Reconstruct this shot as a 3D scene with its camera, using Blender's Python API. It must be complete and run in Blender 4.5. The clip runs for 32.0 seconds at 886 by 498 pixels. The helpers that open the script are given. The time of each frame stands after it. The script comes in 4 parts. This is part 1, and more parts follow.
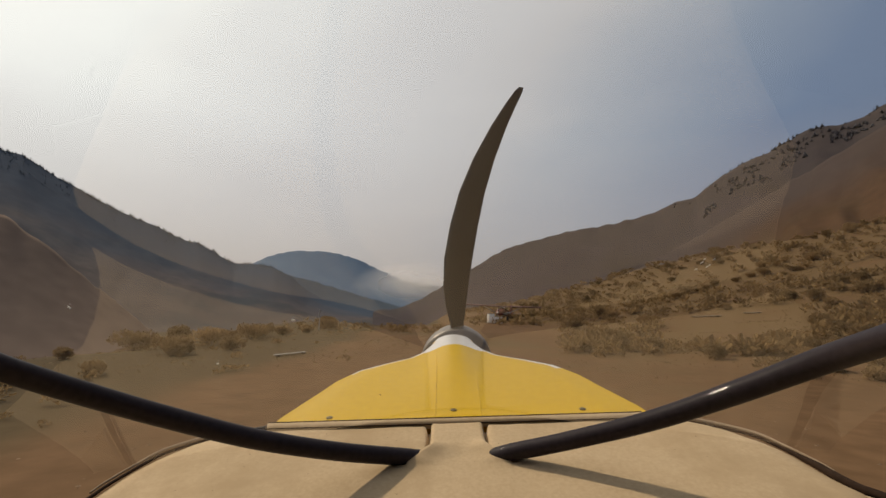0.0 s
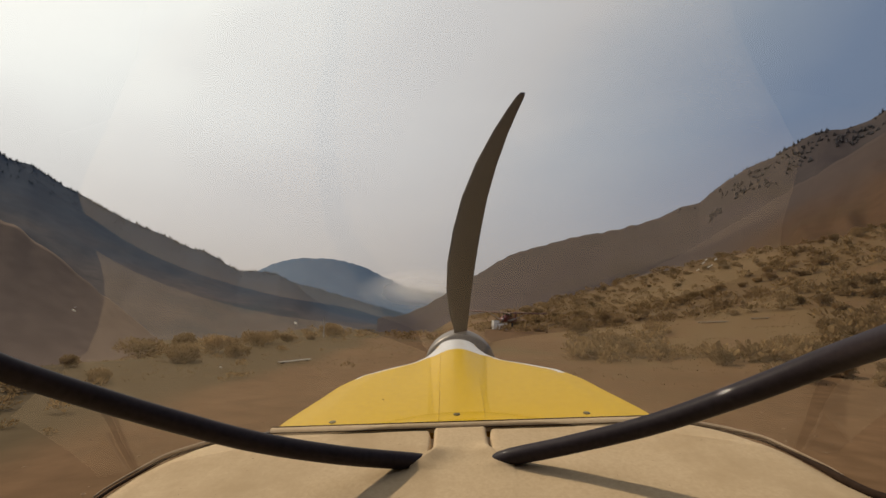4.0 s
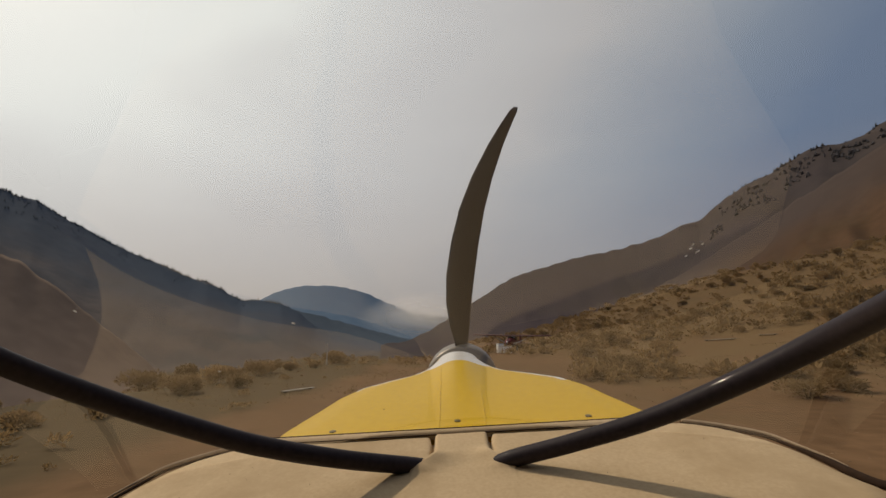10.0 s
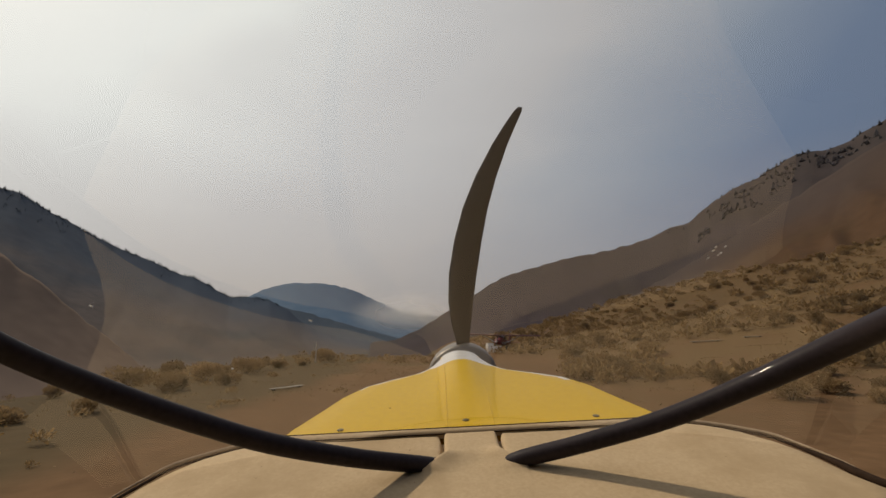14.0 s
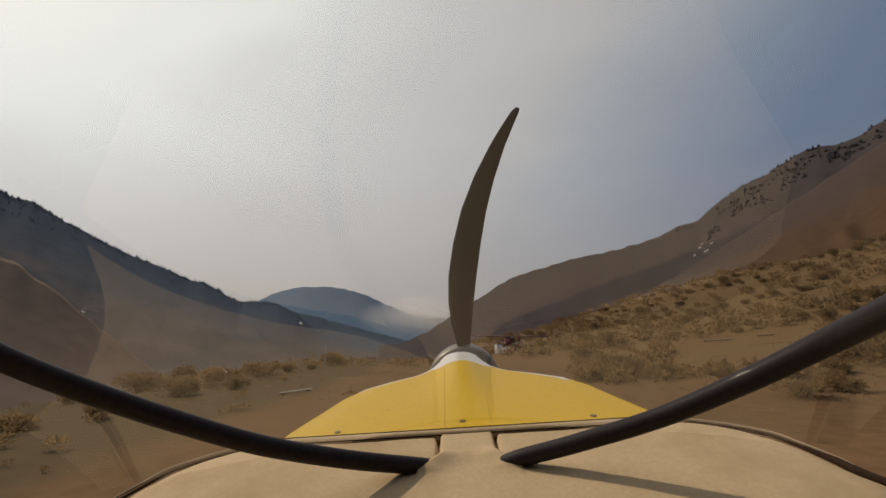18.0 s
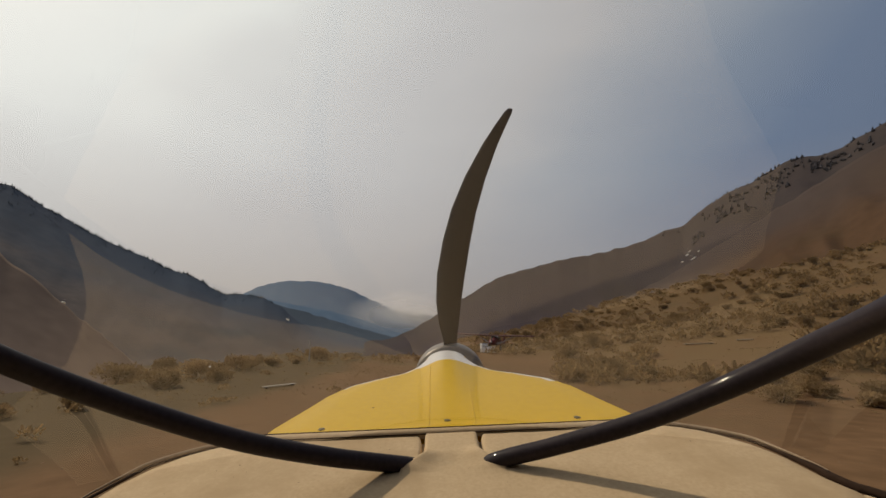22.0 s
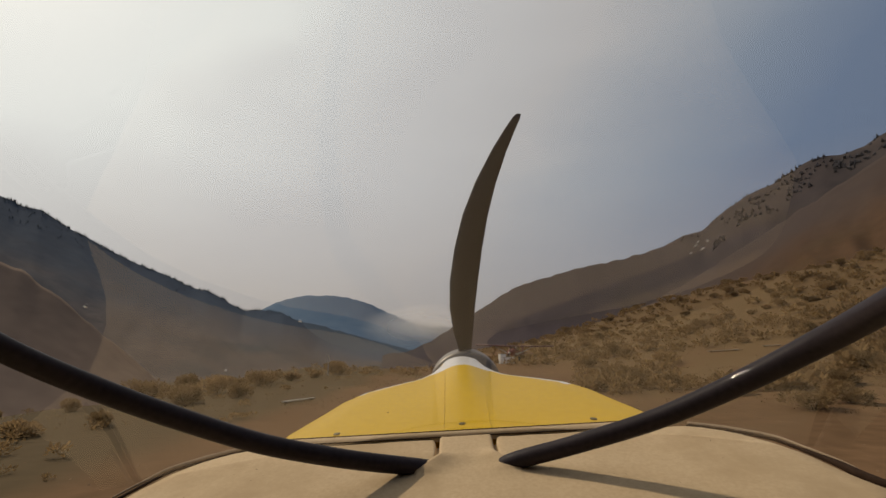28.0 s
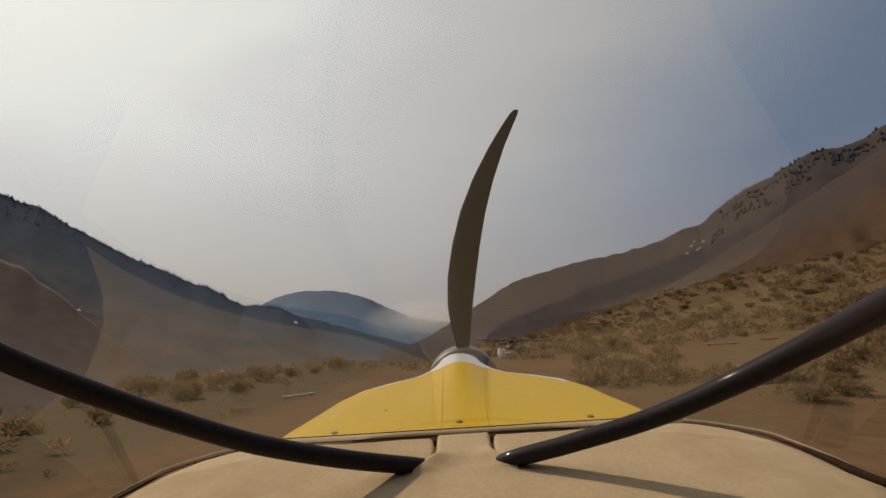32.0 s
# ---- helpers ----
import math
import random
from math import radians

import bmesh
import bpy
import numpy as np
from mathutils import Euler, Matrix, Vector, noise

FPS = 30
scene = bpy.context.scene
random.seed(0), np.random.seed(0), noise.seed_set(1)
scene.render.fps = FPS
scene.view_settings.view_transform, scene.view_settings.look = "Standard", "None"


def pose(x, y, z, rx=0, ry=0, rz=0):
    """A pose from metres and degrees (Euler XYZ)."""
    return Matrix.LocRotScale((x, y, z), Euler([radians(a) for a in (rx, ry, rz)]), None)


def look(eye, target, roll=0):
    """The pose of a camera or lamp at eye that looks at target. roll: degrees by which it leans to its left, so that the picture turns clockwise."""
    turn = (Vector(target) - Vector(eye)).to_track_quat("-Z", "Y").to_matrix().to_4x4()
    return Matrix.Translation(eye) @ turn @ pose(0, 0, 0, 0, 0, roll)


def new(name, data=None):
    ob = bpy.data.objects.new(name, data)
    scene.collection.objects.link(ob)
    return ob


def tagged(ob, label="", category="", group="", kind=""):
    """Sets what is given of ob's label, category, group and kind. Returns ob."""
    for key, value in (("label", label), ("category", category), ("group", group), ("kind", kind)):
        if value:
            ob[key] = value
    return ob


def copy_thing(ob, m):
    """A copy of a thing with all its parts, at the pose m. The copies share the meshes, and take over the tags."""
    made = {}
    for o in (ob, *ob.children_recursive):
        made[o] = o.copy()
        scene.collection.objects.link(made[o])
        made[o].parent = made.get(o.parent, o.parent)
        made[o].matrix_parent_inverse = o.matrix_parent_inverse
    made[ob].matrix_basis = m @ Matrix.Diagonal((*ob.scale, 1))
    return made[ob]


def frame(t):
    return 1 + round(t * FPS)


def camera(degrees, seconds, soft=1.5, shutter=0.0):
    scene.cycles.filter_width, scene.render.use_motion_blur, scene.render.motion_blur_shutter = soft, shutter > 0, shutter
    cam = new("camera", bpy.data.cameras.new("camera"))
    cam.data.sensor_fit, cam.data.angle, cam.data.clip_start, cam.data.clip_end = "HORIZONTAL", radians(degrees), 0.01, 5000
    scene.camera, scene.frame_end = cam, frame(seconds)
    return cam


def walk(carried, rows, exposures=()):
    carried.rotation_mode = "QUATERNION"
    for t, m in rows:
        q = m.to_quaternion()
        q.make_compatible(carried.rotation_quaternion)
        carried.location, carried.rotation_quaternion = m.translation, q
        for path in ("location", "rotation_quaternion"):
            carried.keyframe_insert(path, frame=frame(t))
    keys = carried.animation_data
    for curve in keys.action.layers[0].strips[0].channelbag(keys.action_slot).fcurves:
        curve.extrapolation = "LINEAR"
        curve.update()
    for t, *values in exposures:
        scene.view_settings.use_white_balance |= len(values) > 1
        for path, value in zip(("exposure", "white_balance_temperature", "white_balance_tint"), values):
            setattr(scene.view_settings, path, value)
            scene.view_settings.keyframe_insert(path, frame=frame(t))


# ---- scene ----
cam = camera(90.0, 32.0, soft=1.5)

# The cockpit's own frame: x right, y along the lens, z up, nose up on the tail wheel.
EYE_Z = 2.1
REF = pose(0, 0, EYE_Z, 11.8)
AIR = REF @ pose(0, 0, 0, 0, -3.1, 0)

# seconds; yaw, pitch, roll in degrees; shift in the cockpit in metres, as the mount sways
PATH = [
    (0.0, 0.28, -4.25, -1.18, -0.0015, 0.0173, 0.0494),
    (0.5, 0.74, -3.16, -3.32, -0.0008, 0.0128, 0.0368),
    (1.0, 0.57, -3.37, -0.38, -0.0001, 0.0173, 0.0498),
    (1.5, 0.52, -3.13, -0.01, 0.0000, 0.0151, 0.0434),
    (2.0, 0.37, -4.11, 2.57, 0.0047, 0.0207, 0.0593),
    (2.5, 0.75, -3.40, 2.63, 0.0025, 0.0149, 0.0433),
    (4.5, 0.77, -3.42, -1.43, 0.0031, 0.0149, 0.0433),
    (5.0, 0.42, -4.53, -0.51, 0.0004, 0.0210, 0.0594),
    (5.5, 0.52, -6.62, -0.82, 0.0046, 0.0208, 0.0584),
    (6.0, 0.54, -5.81, -0.42, 0.0057, 0.0195, 0.0554),
    (6.5, 1.12, -4.50, -0.41, 0.0072, 0.0146, 0.0425),
    (7.0, 1.77, -3.12, 0.75, 0.0132, 0.0091, 0.0280),
    (7.5, 2.69, -2.59, 0.90, 0.0255, 0.0110, 0.0341),
    (8.0, 2.04, -1.90, -0.10, 0.0272, 0.0077, 0.0246),
    (8.5, 1.76, -1.55, -0.56, 0.0214, 0.0042, 0.0144),
    (9.0, 1.03, -0.54, -0.66, 0.0157, 0.0053, 0.0176),
    (9.5, 0.03, -0.28, -1.16, -0.0032, 0.0006, 0.0014),
    (10.0, 1.10, -0.29, 0.64, 0.0157, 0.0003, 0.0026),
    (10.5, 1.25, -0.52, 0.34, 0.0122, 0.0019, 0.0070),
    (11.0, 1.18, -0.55, 0.33, 0.0075, 0.0015, 0.0059),
    (11.5, 0.60, -1.01, -0.11, -0.0043, 0.0009, 0.0021),
    (12.0, 1.01, -1.34, 0.95, -0.0003, 0.0004, 0.0015),
    (12.5, 1.06, -1.13, 0.39, -0.0128, 0.0024, 0.0051),
    (13.0, 1.08, -0.97, 1.63, -0.0151, 0.0045, 0.0110),
    (13.5, -0.26, -0.38, -0.17, -0.0355, 0.0031, 0.0015),
    (15.5, 0.61, -0.77, -0.16, 0.0085, 0.0014, 0.0050),
    (16.0, 0.45, -0.82, -0.75, -0.0033, 0.0015, 0.0041),
    (16.5, 1.10, -0.13, 1.78, -0.0067, -0.0010, -0.0041),
    (17.0, -0.06, -0.43, -0.11, 0.0067, 0.0018, 0.0063),
    (17.5, 1.74, -0.43, 0.49, 0.0188, 0.0008, 0.0043),
    (18.0, 0.83, -0.17, 0.72, 0.0004, 0.0002, 0.0008),
    (18.5, -0.90, -0.50, -0.42, -0.0033, 0.0037, 0.0108),
    (19.0, 0.51, -0.39, -0.02, -0.0045, 0.0020, 0.0054),
    (19.5, -0.81, -0.44, 0.16, -0.0370, 0.0028, 0.0005),
    (20.0, -0.04, -0.31, 0.30, -0.0013, 0.0009, 0.0024),
    (20.5, 0.24, -0.43, 0.17, -0.0065, 0.0014, 0.0033),
    (21.0, 0.33, -0.48, 0.32, -0.0107, 0.0013, 0.0023),
    (21.5, 0.69, -0.22, 0.96, -0.0032, 0.0011, 0.0029),
    (22.0, -0.67, -0.46, -0.93, -0.0026, 0.0014, 0.0039),
    (22.5, 0.29, -0.25, 0.07, -0.0109, 0.0002, -0.0010),
    (23.0, -0.24, 0.08, 0.59, -0.0078, -0.0006, -0.0028),
    (23.5, 1.24, 0.52, 0.35, 0.0046, -0.0040, -0.0117),
    (24.0, 0.45, 0.55, -0.01, 0.0030, -0.0019, -0.0049),
    (24.5, 1.28, 0.59, 1.14, 0.0039, -0.0042, -0.0120),
    (25.0, -0.46, 0.87, 0.74, -0.0232, -0.0039, -0.0163),
    (25.5, 0.57, 0.95, 0.38, 0.0108, -0.0050, -0.0140),
    (27.5, 1.38, 1.04, 0.33, 0.0199, -0.0067, -0.0189),
    (28.0, 1.32, 1.01, 0.56, 0.0092, -0.0052, -0.0149),
    (28.5, 0.46, 0.94, 0.15, -0.0023, -0.0046, -0.0145),
    (29.0, 1.13, 0.71, 0.38, 0.0091, -0.0045, -0.0128),
    (29.5, 1.12, 0.40, -0.40, 0.0067, -0.0034, -0.0097),
    (30.0, 1.32, 0.41, -0.29, 0.0145, -0.0037, -0.0099),
    (30.5, 1.45, 0.48, 0.85, 0.0004, -0.0033, -0.0098),
    (31.0, 0.08, 0.61, 0.81, -0.0064, -0.0023, -0.0075),
    (31.5, 0.71, 0.53, 0.54, 0.0007, -0.0037, -0.0111),
    (32.0, 1.19, 0.31, 0.81, 0.0139, -0.0026, -0.0062),
]
walk(cam, [(t, REF @ pose(x, y, z, pitch, 0, yaw) @ pose(0, 0, 0, 0, roll) @ pose(0, 0, 0, 90))
           for t, yaw, pitch, roll, x, y, z in PATH],
     [(0.0, 0.27), (5.0, 0.28), (7.0, 0.12), (8.0, 0.08), (12.0, 0.08), (25.0, 0.09), (28.0, 0.04), (32.0, 0.03)])

# ---- light ----
SUN = Vector((-0.72, 0.42, 0.80)).normalized()
world = bpy.data.worlds.new("smoky_sky")
scene.world = world
world.use_nodes = True
wn, wl = world.node_tree.nodes, world.node_tree.links
bg = wn["Background"]
sky = wn.new("ShaderNodeTexSky")
sky.sky_type = "NISHITA"
sky.sun_disc = False
sky.sun_elevation = math.asin(SUN.z)
sky.sun_rotation = math.atan2(SUN.x, SUN.y)
sky.dust_density = 4.0
tc = wn.new("ShaderNodeTexCoord")
dot = wn.new("ShaderNodeVectorMath")
dot.operation = "DOT_PRODUCT"
dot.inputs[1].default_value = SUN
wl.new(tc.outputs["Generated"], dot.inputs[0])
puff = wn.new("ShaderNodeTexNoise")
puff.inputs["Scale"].default_value = 2.2
puff.inputs["Detail"].default_value = 4.0
stretch = wn.new("ShaderNodeMapping")
stretch.inputs["Scale"].default_value = (1.0, 1.0, 3.0)
wl.new(tc.outputs["Generated"], stretch.inputs[0])
wl.new(stretch.outputs[0], puff.inputs["Vector"])
wob = wn.new("ShaderNodeMath")
wob.operation = "MULTIPLY_ADD"
wob.inputs[1].default_value = 0.16
wl.new(puff.outputs["Fac"], wob.inputs[0])
wl.new(dot.outputs["Value"], wob.inputs[2])
ramp = wn.new("ShaderNodeValToRGB")
wl.new(wob.outputs[0], ramp.inputs[0])
while len(ramp.color_ramp.elements) > 1:
    ramp.color_ramp.elements.remove(ramp.color_ramp.elements[0])
SMOKE = [(0.0, (0.115, 0.148, 0.215)), (0.20, (0.135, 0.175, 0.248)), (0.33, (0.21, 0.246, 0.298)), (0.50, (0.325, 0.342, 0.362)), (0.62, (0.435, 0.424, 0.414)),
         (0.82, (0.53, 0.524, 0.508)), (0.95, (0.635, 0.64, 0.61)), (1.0, (0.72, 0.735, 0.69))]
ramp.color_ramp.elements[0].position, ramp.color_ramp.elements[0].color = 0.0, (*SMOKE[0][1], 1)
for at, c in SMOKE[1:]:
    ramp.color_ramp.elements.new(at).color = (*c, 1)
# the smoke is browner and darker low over the valley
low = wn.new("ShaderNodeSeparateXYZ")
wl.new(tc.outputs["Generated"], low.inputs[0])
rise = wn.new("ShaderNodeMapRange")
rise.inputs["From Min"].default_value, rise.inputs["From Max"].default_value = 0.0, 0.35
rise.inputs["To Min"].default_value, rise.inputs["To Max"].default_value = 0.75, 0.0
wl.new(low.outputs["Z"], rise.inputs[0])
brown = wn.new("ShaderNodeMix")
brown.data_type = "RGBA"
wl.new(rise.outputs[0], brown.inputs["Factor"])
wl.new(ramp.outputs[0], brown.inputs["A"])
brown.inputs["B"].default_value = (0.345, 0.297, 0.272, 1)
tint = wn.new("ShaderNodeMix")
tint.data_type = "RGBA"
tint.blend_type = "ADD"
tint.inputs["Factor"].default_value = 0.01
wl.new(brown.outputs["Result"], tint.inputs["A"])
wl.new(sky.outputs[0], tint.inputs["B"])
wl.new(tint.outputs["Result"], bg.inputs["Color"])
bg.inputs["Strength"].default_value = 1.0

sun = new("sun", bpy.data.lights.new("sun", "SUN"))
sun.data.energy = 2.2
sun.data.angle = radians(2.2)
sun.data.color = (1.0, 0.84, 0.62)
sun.matrix_world = look(SUN * 50, (0, 0, 0))

# ---- materials ----
def mat(name, c1, c2, scale=1.0, fine=None, rough=0.9, metal=0.0, bump=0.0, coat=0.0, spec=0.5, c3=None, island=0.0, obrand=0.0, stretch=(1, 1, 1)):
    """Two tones mixed by a broad and a fine noise, an optional third tone in patches, and relief of the fine noise."""
    m = bpy.data.materials.new(name)
    m.use_nodes = True
    n, l = m.node_tree.nodes, m.node_tree.links
    b = n["Principled BSDF"]
    b.inputs["Roughness"].default_value = rough
    b.inputs["Metallic"].default_value = metal
    b.inputs["Coat Weight"].default_value = coat
    b.inputs["Specular IOR Level"].default_value = spec
    co = n.new("ShaderNodeTexCoord")
    mp = n.new("ShaderNodeMapping")
    mp.inputs["Scale"].default_value = stretch
    l.new(co.outputs["Object"], mp.inputs[0])
    big = n.new("ShaderNodeTexNoise")
    big.inputs["Scale"].default_value = scale
    big.inputs["Detail"].default_value = 5.0
    small = n.new("ShaderNodeTexNoise")
    small.inputs["Scale"].default_value = fine or scale * 9
    small.inputs["Detail"].default_value = 6.0
    l.new(mp.outputs[0], big.inputs["Vector"])
    l.new(mp.outputs[0], small.inputs["Vector"])
    add = n.new("ShaderNodeMath")
    add.operation = "ADD"
    l.new(big.outputs["Fac"], add.inputs[0])
    l.new(small.outputs["Fac"], add.inputs[1])
    mr = n.new("ShaderNodeMapRange")
    mr.inputs["From Min"].default_value, mr.inputs["From Max"].default_value = 0.72, 1.28
    l.new(add.outputs[0], mr.inputs[0])
    mix = n.new("ShaderNodeMix")
    mix.data_type = "RGBA"
    mix.inputs["A"].default_value, mix.inputs["B"].default_value = (*c1, 1), (*c2, 1)
    l.new(mr.outputs[0], mix.inputs["Factor"])
    out = mix.outputs["Result"]
    if c3:
        patch = n.new("ShaderNodeTexNoise")
        patch.inputs["Scale"].default_value = scale * 0.45
        patch.inputs["Detail"].default_value = 7.0
        patch.inputs["Roughness"].default_value = 0.65
        l.new(mp.outputs[0], patch.inputs["Vector"])
        cut = n.new("ShaderNodeMapRange")
        cut.inputs["From Min"].default_value, cut.inputs["From Max"].default_value = 0.5, 0.64
        l.new(patch.outputs["Fac"], cut.inputs[0])
        third = n.new("ShaderNodeMix")
        third.data_type = "RGBA"
        third.inputs["B"].default_value = (*c3, 1)
        l.new(out, third.inputs["A"])
        l.new(cut.outputs[0], third.inputs["Factor"])
        out = third.outputs["Result"]
    if island or obrand:
        src = n.new("ShaderNodeNewGeometry").outputs["Random Per Island"] if island else n.new("ShaderNodeObjectInfo").outputs["Random"]
        hv = n.new("ShaderNodeHueSaturation")
        vr = n.new("ShaderNodeMapRange")
        k = island or obrand
        vr.inputs["To Min"].default_value, vr.inputs["To Max"].default_value = 1 - k, 1 + k
        l.new(src, vr.inputs[0])
        l.new(vr.outputs[0], hv.inputs["Value"])
        l.new(out, hv.inputs["Color"])
        out = hv.outputs["Color"]
    l.new(out, b.inputs["Base Color"])
    if bump:
        bp = n.new("ShaderNodeBump")
        bp.inputs["Strength"].default_value = min(1.0, bump)
        bp.inputs["Distance"].default_value = 0.25 / (fine or scale * 9)
        l.new(small.outputs["Fac"], bp.inputs["Height"])
        l.new(bp.outputs[0], b.inputs["Normal"])
    return m


DIRT = mat("dry_dirt", (0.104, 0.060, 0.029), (0.167, 0.097, 0.050), 0.10, 1.6, 0.95, bump=0.2, c3=(0.105, 0.076, 0.037), spec=0.06)
# a mauve cast of haze is put into the brown grass tones
RIGHT_HILL = mat("hazy_dry_grass_hillside", (0.046, 0.036, 0.040), (0.065, 0.051, 0.054), 0.010, 0.12, 0.95, bump=0.05, c3=(0.053, 0.042, 0.038), spec=0.06)
LEFT_HILL = mat("hazy_forested_shady_slope", (0.075, 0.062, 0.059), (0.123, 0.098, 0.086), 0.008, 0.06, 0.95, bump=0.05, c3=(0.058, 0.061, 0.064), spec=0.06)
LEFT_NEAR = mat("dry_spur", (0.172, 0.123, 0.095), (0.232, 0.166, 0.125), 0.012, 0.1, 0.95, bump=0.05, spec=0.06)
# FAR_BLUE, MID_BLUE and FAR_PALE carry distance haze in their base tones
FAR_BLUE = mat("haze_blue_mountain", (0.083, 0.133, 0.206), (0.117, 0.166, 0.231), 0.0012, 0.012, 1.0, spec=0.06)
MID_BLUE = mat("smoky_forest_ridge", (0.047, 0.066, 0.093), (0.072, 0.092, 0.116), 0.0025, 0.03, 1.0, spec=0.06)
DRY_SPUR = mat("dry_orange_slope", (0.063, 0.036, 0.019), (0.092, 0.052, 0.029), 0.014, 0.14, 0.95, bump=0.05, c3=(0.074, 0.049, 0.026), spec=0.06)
FAR_PALE = mat("haze_pale_mountain", (0.22, 0.25, 0.275), (0.25, 0.27, 0.285), 0.001, 0.01, 1.0, spec=0.06)
# both needle tones are greyed and blued to stand for haze
CONIFER = mat("hazy_needles", (0.069, 0.068, 0.078), (0.106, 0.101, 0.109), 0.3, 3.0, 0.9, obrand=0.3, spec=0.06)
FAR_CONIFER = mat("hazy_far_needles", (0.036, 0.047, 0.055), (0.058, 0.07, 0.078), 0.05, 0.5, 0.95, island=0.3, spec=0.06)
BARK = mat("bark", (0.06, 0.045, 0.033), (0.11, 0.085, 0.062), 2.0, 20, 0.95, bump=0.5, spec=0.06)
SAGE = mat("sagebrush_leaves", (0.222, 0.150, 0.073), (0.345, 0.234, 0.118), 1.2, 9, 0.95, obrand=0.25, spec=0.06)
SAGE_STUFF = mat("sagebrush_scatter", (0.200, 0.132, 0.061), (0.310, 0.206, 0.099), 0.2, 4, 0.95, island=0.3, spec=0.06)
GRASS = mat("dry_grass", (0.170, 0.121, 0.061), (0.238, 0.170, 0.089), 0.4, 5, 0.95, island=0.25, spec=0.06)
YELLOW = mat("yellow_paint", (0.56, 0.348, 0.006), (0.62, 0.388, 0.009), 1.5, 60, 0.40, coat=0.04, bump=0.02, spec=0.2)
WHITE = mat("white_paint", (0.60, 0.58, 0.56), (0.72, 0.70, 0.68), 4, 60, 0.4, coat=0.2)
BLACK = mat("black_prop_paint", (0.016, 0.014, 0.015), (0.025, 0.021, 0.023), 5, 60, 0.55)
SPIN = mat("grey_metal", (0.16, 0.145, 0.13), (0.22, 0.20, 0.18), 6, 60, 0.45, metal=0.4)
TUBE = mat("black_tube_paint", (0.024, 0.019, 0.023), (0.035, 0.028, 0.033), 6, 120, 0.5, bump=0.01, spec=0.06, coat=0.11)
SUEDE = mat("tan_suede", (0.450, 0.335, 0.205), (0.530, 0.402, 0.257), 7, 160, 0.95, bump=0.35, spec=0.15, c3=(0.415, 0.304, 0.182))
TRIM = mat("beige_trim", (0.43, 0.32, 0.20), (0.51, 0.385, 0.25), 9, 90, 0.9, spec=0.1)
RIM_TRIM = mat("brown_trim", (0.27, 0.20, 0.135), (0.36, 0.27, 0.185), 12, 90, 0.9, spec=0.08)
PIPING = mat("dark_piping", (0.026, 0.016, 0.011), (0.046, 0.028, 0.019), 20, 140, 0.9, bump=0.2, spec=0.1)
STEEL = mat("dull_steel", (0.120, 0.090, 0.042), (0.180, 0.138, 0.066), 40, 200, 0.4, metal=0.8)
RUBBER = mat("tyre_rubber", (0.018, 0.018, 0.018), (0.03, 0.03, 0.03), 8, 60, 0.85, bump=0.2)
BOARD = mat("weathered_white_board", (0.300, 0.276, 0.246), (0.408, 0.384, 0.348), 1.5, 14, 0.85, bump=0.3, obrand=0.12)
DARKRED = mat("dark_red_fabric", (0.075, 0.022, 0.020), (0.11, 0.035, 0.030), 2, 40, 0.6)
REDPAINT = mat("red_paint", (0.15, 0.022, 0.022), (0.20, 0.032, 0.03), 2, 40, 0.35, coat=0.3)
LINING = mat("dark_cabin_lining", (0.030, 0.028, 0.027), (0.05, 0.047, 0.044), 5, 80, 0.95, bump=0.2)
DARKGLASS = mat("dark_window", (0.02, 0.022, 0.025), (0.03, 0.033, 0.036), 3, 30, 0.1)


def climbing(m, top1, top2, start, end, scale, fine, ragged=0.5, name="climb"):
    """Other tones take over raggedly; 'climb' is the share of the way up a slope or off the strip."""
    n, l = m.node_tree.nodes, m.node_tree.links
    base = n["Principled BSDF"].inputs["Base Color"]
    was = base.links[0].from_socket
    up = n.new("ShaderNodeAttribute")
    up.attribute_name = name
    co = n.new("ShaderNodeTexCoord")
    big, small = n.new("ShaderNodeTexNoise"), n.new("ShaderNodeTexNoise")
    for node, s in ((big, scale), (small, fine)):
        node.inputs["Scale"].default_value = s
        node.inputs["Detail"].default_value = 6.0
        l.new(co.outputs["Object"], node.inputs["Vector"])
    wob = n.new("ShaderNodeMath")
    wob.operation = "MULTIPLY_ADD"
    wob.inputs[1].default_value = ragged
    l.new(big.outputs["Fac"], wob.inputs[0])
    l.new(up.outputs["Fac"], wob.inputs[2])
    cut = n.new("ShaderNodeMapRange")
    cut.interpolation_type = "SMOOTHSTEP"
    cut.inputs["From Min"].default_value, cut.inputs["From Max"].default_value = start + ragged / 2, end + ragged / 2
    l.new(wob.outputs[0], cut.inputs[0])
    tone, mix = n.new("ShaderNodeMix"), n.new("ShaderNodeMix")
    tone.data_type = mix.data_type = "RGBA"
    tone.inputs["A"].default_value, tone.inputs["B"].default_value = (*top1, 1), (*top2, 1)
    l.new(small.outputs["Fac"], tone.inputs["Factor"])
    l.new(cut.outputs[0], mix.inputs["Factor"])
    l.new(was, mix.inputs["A"])
    l.new(tone.outputs["Result"], mix.inputs["B"])
    l.new(mix.outputs["Result"], base)


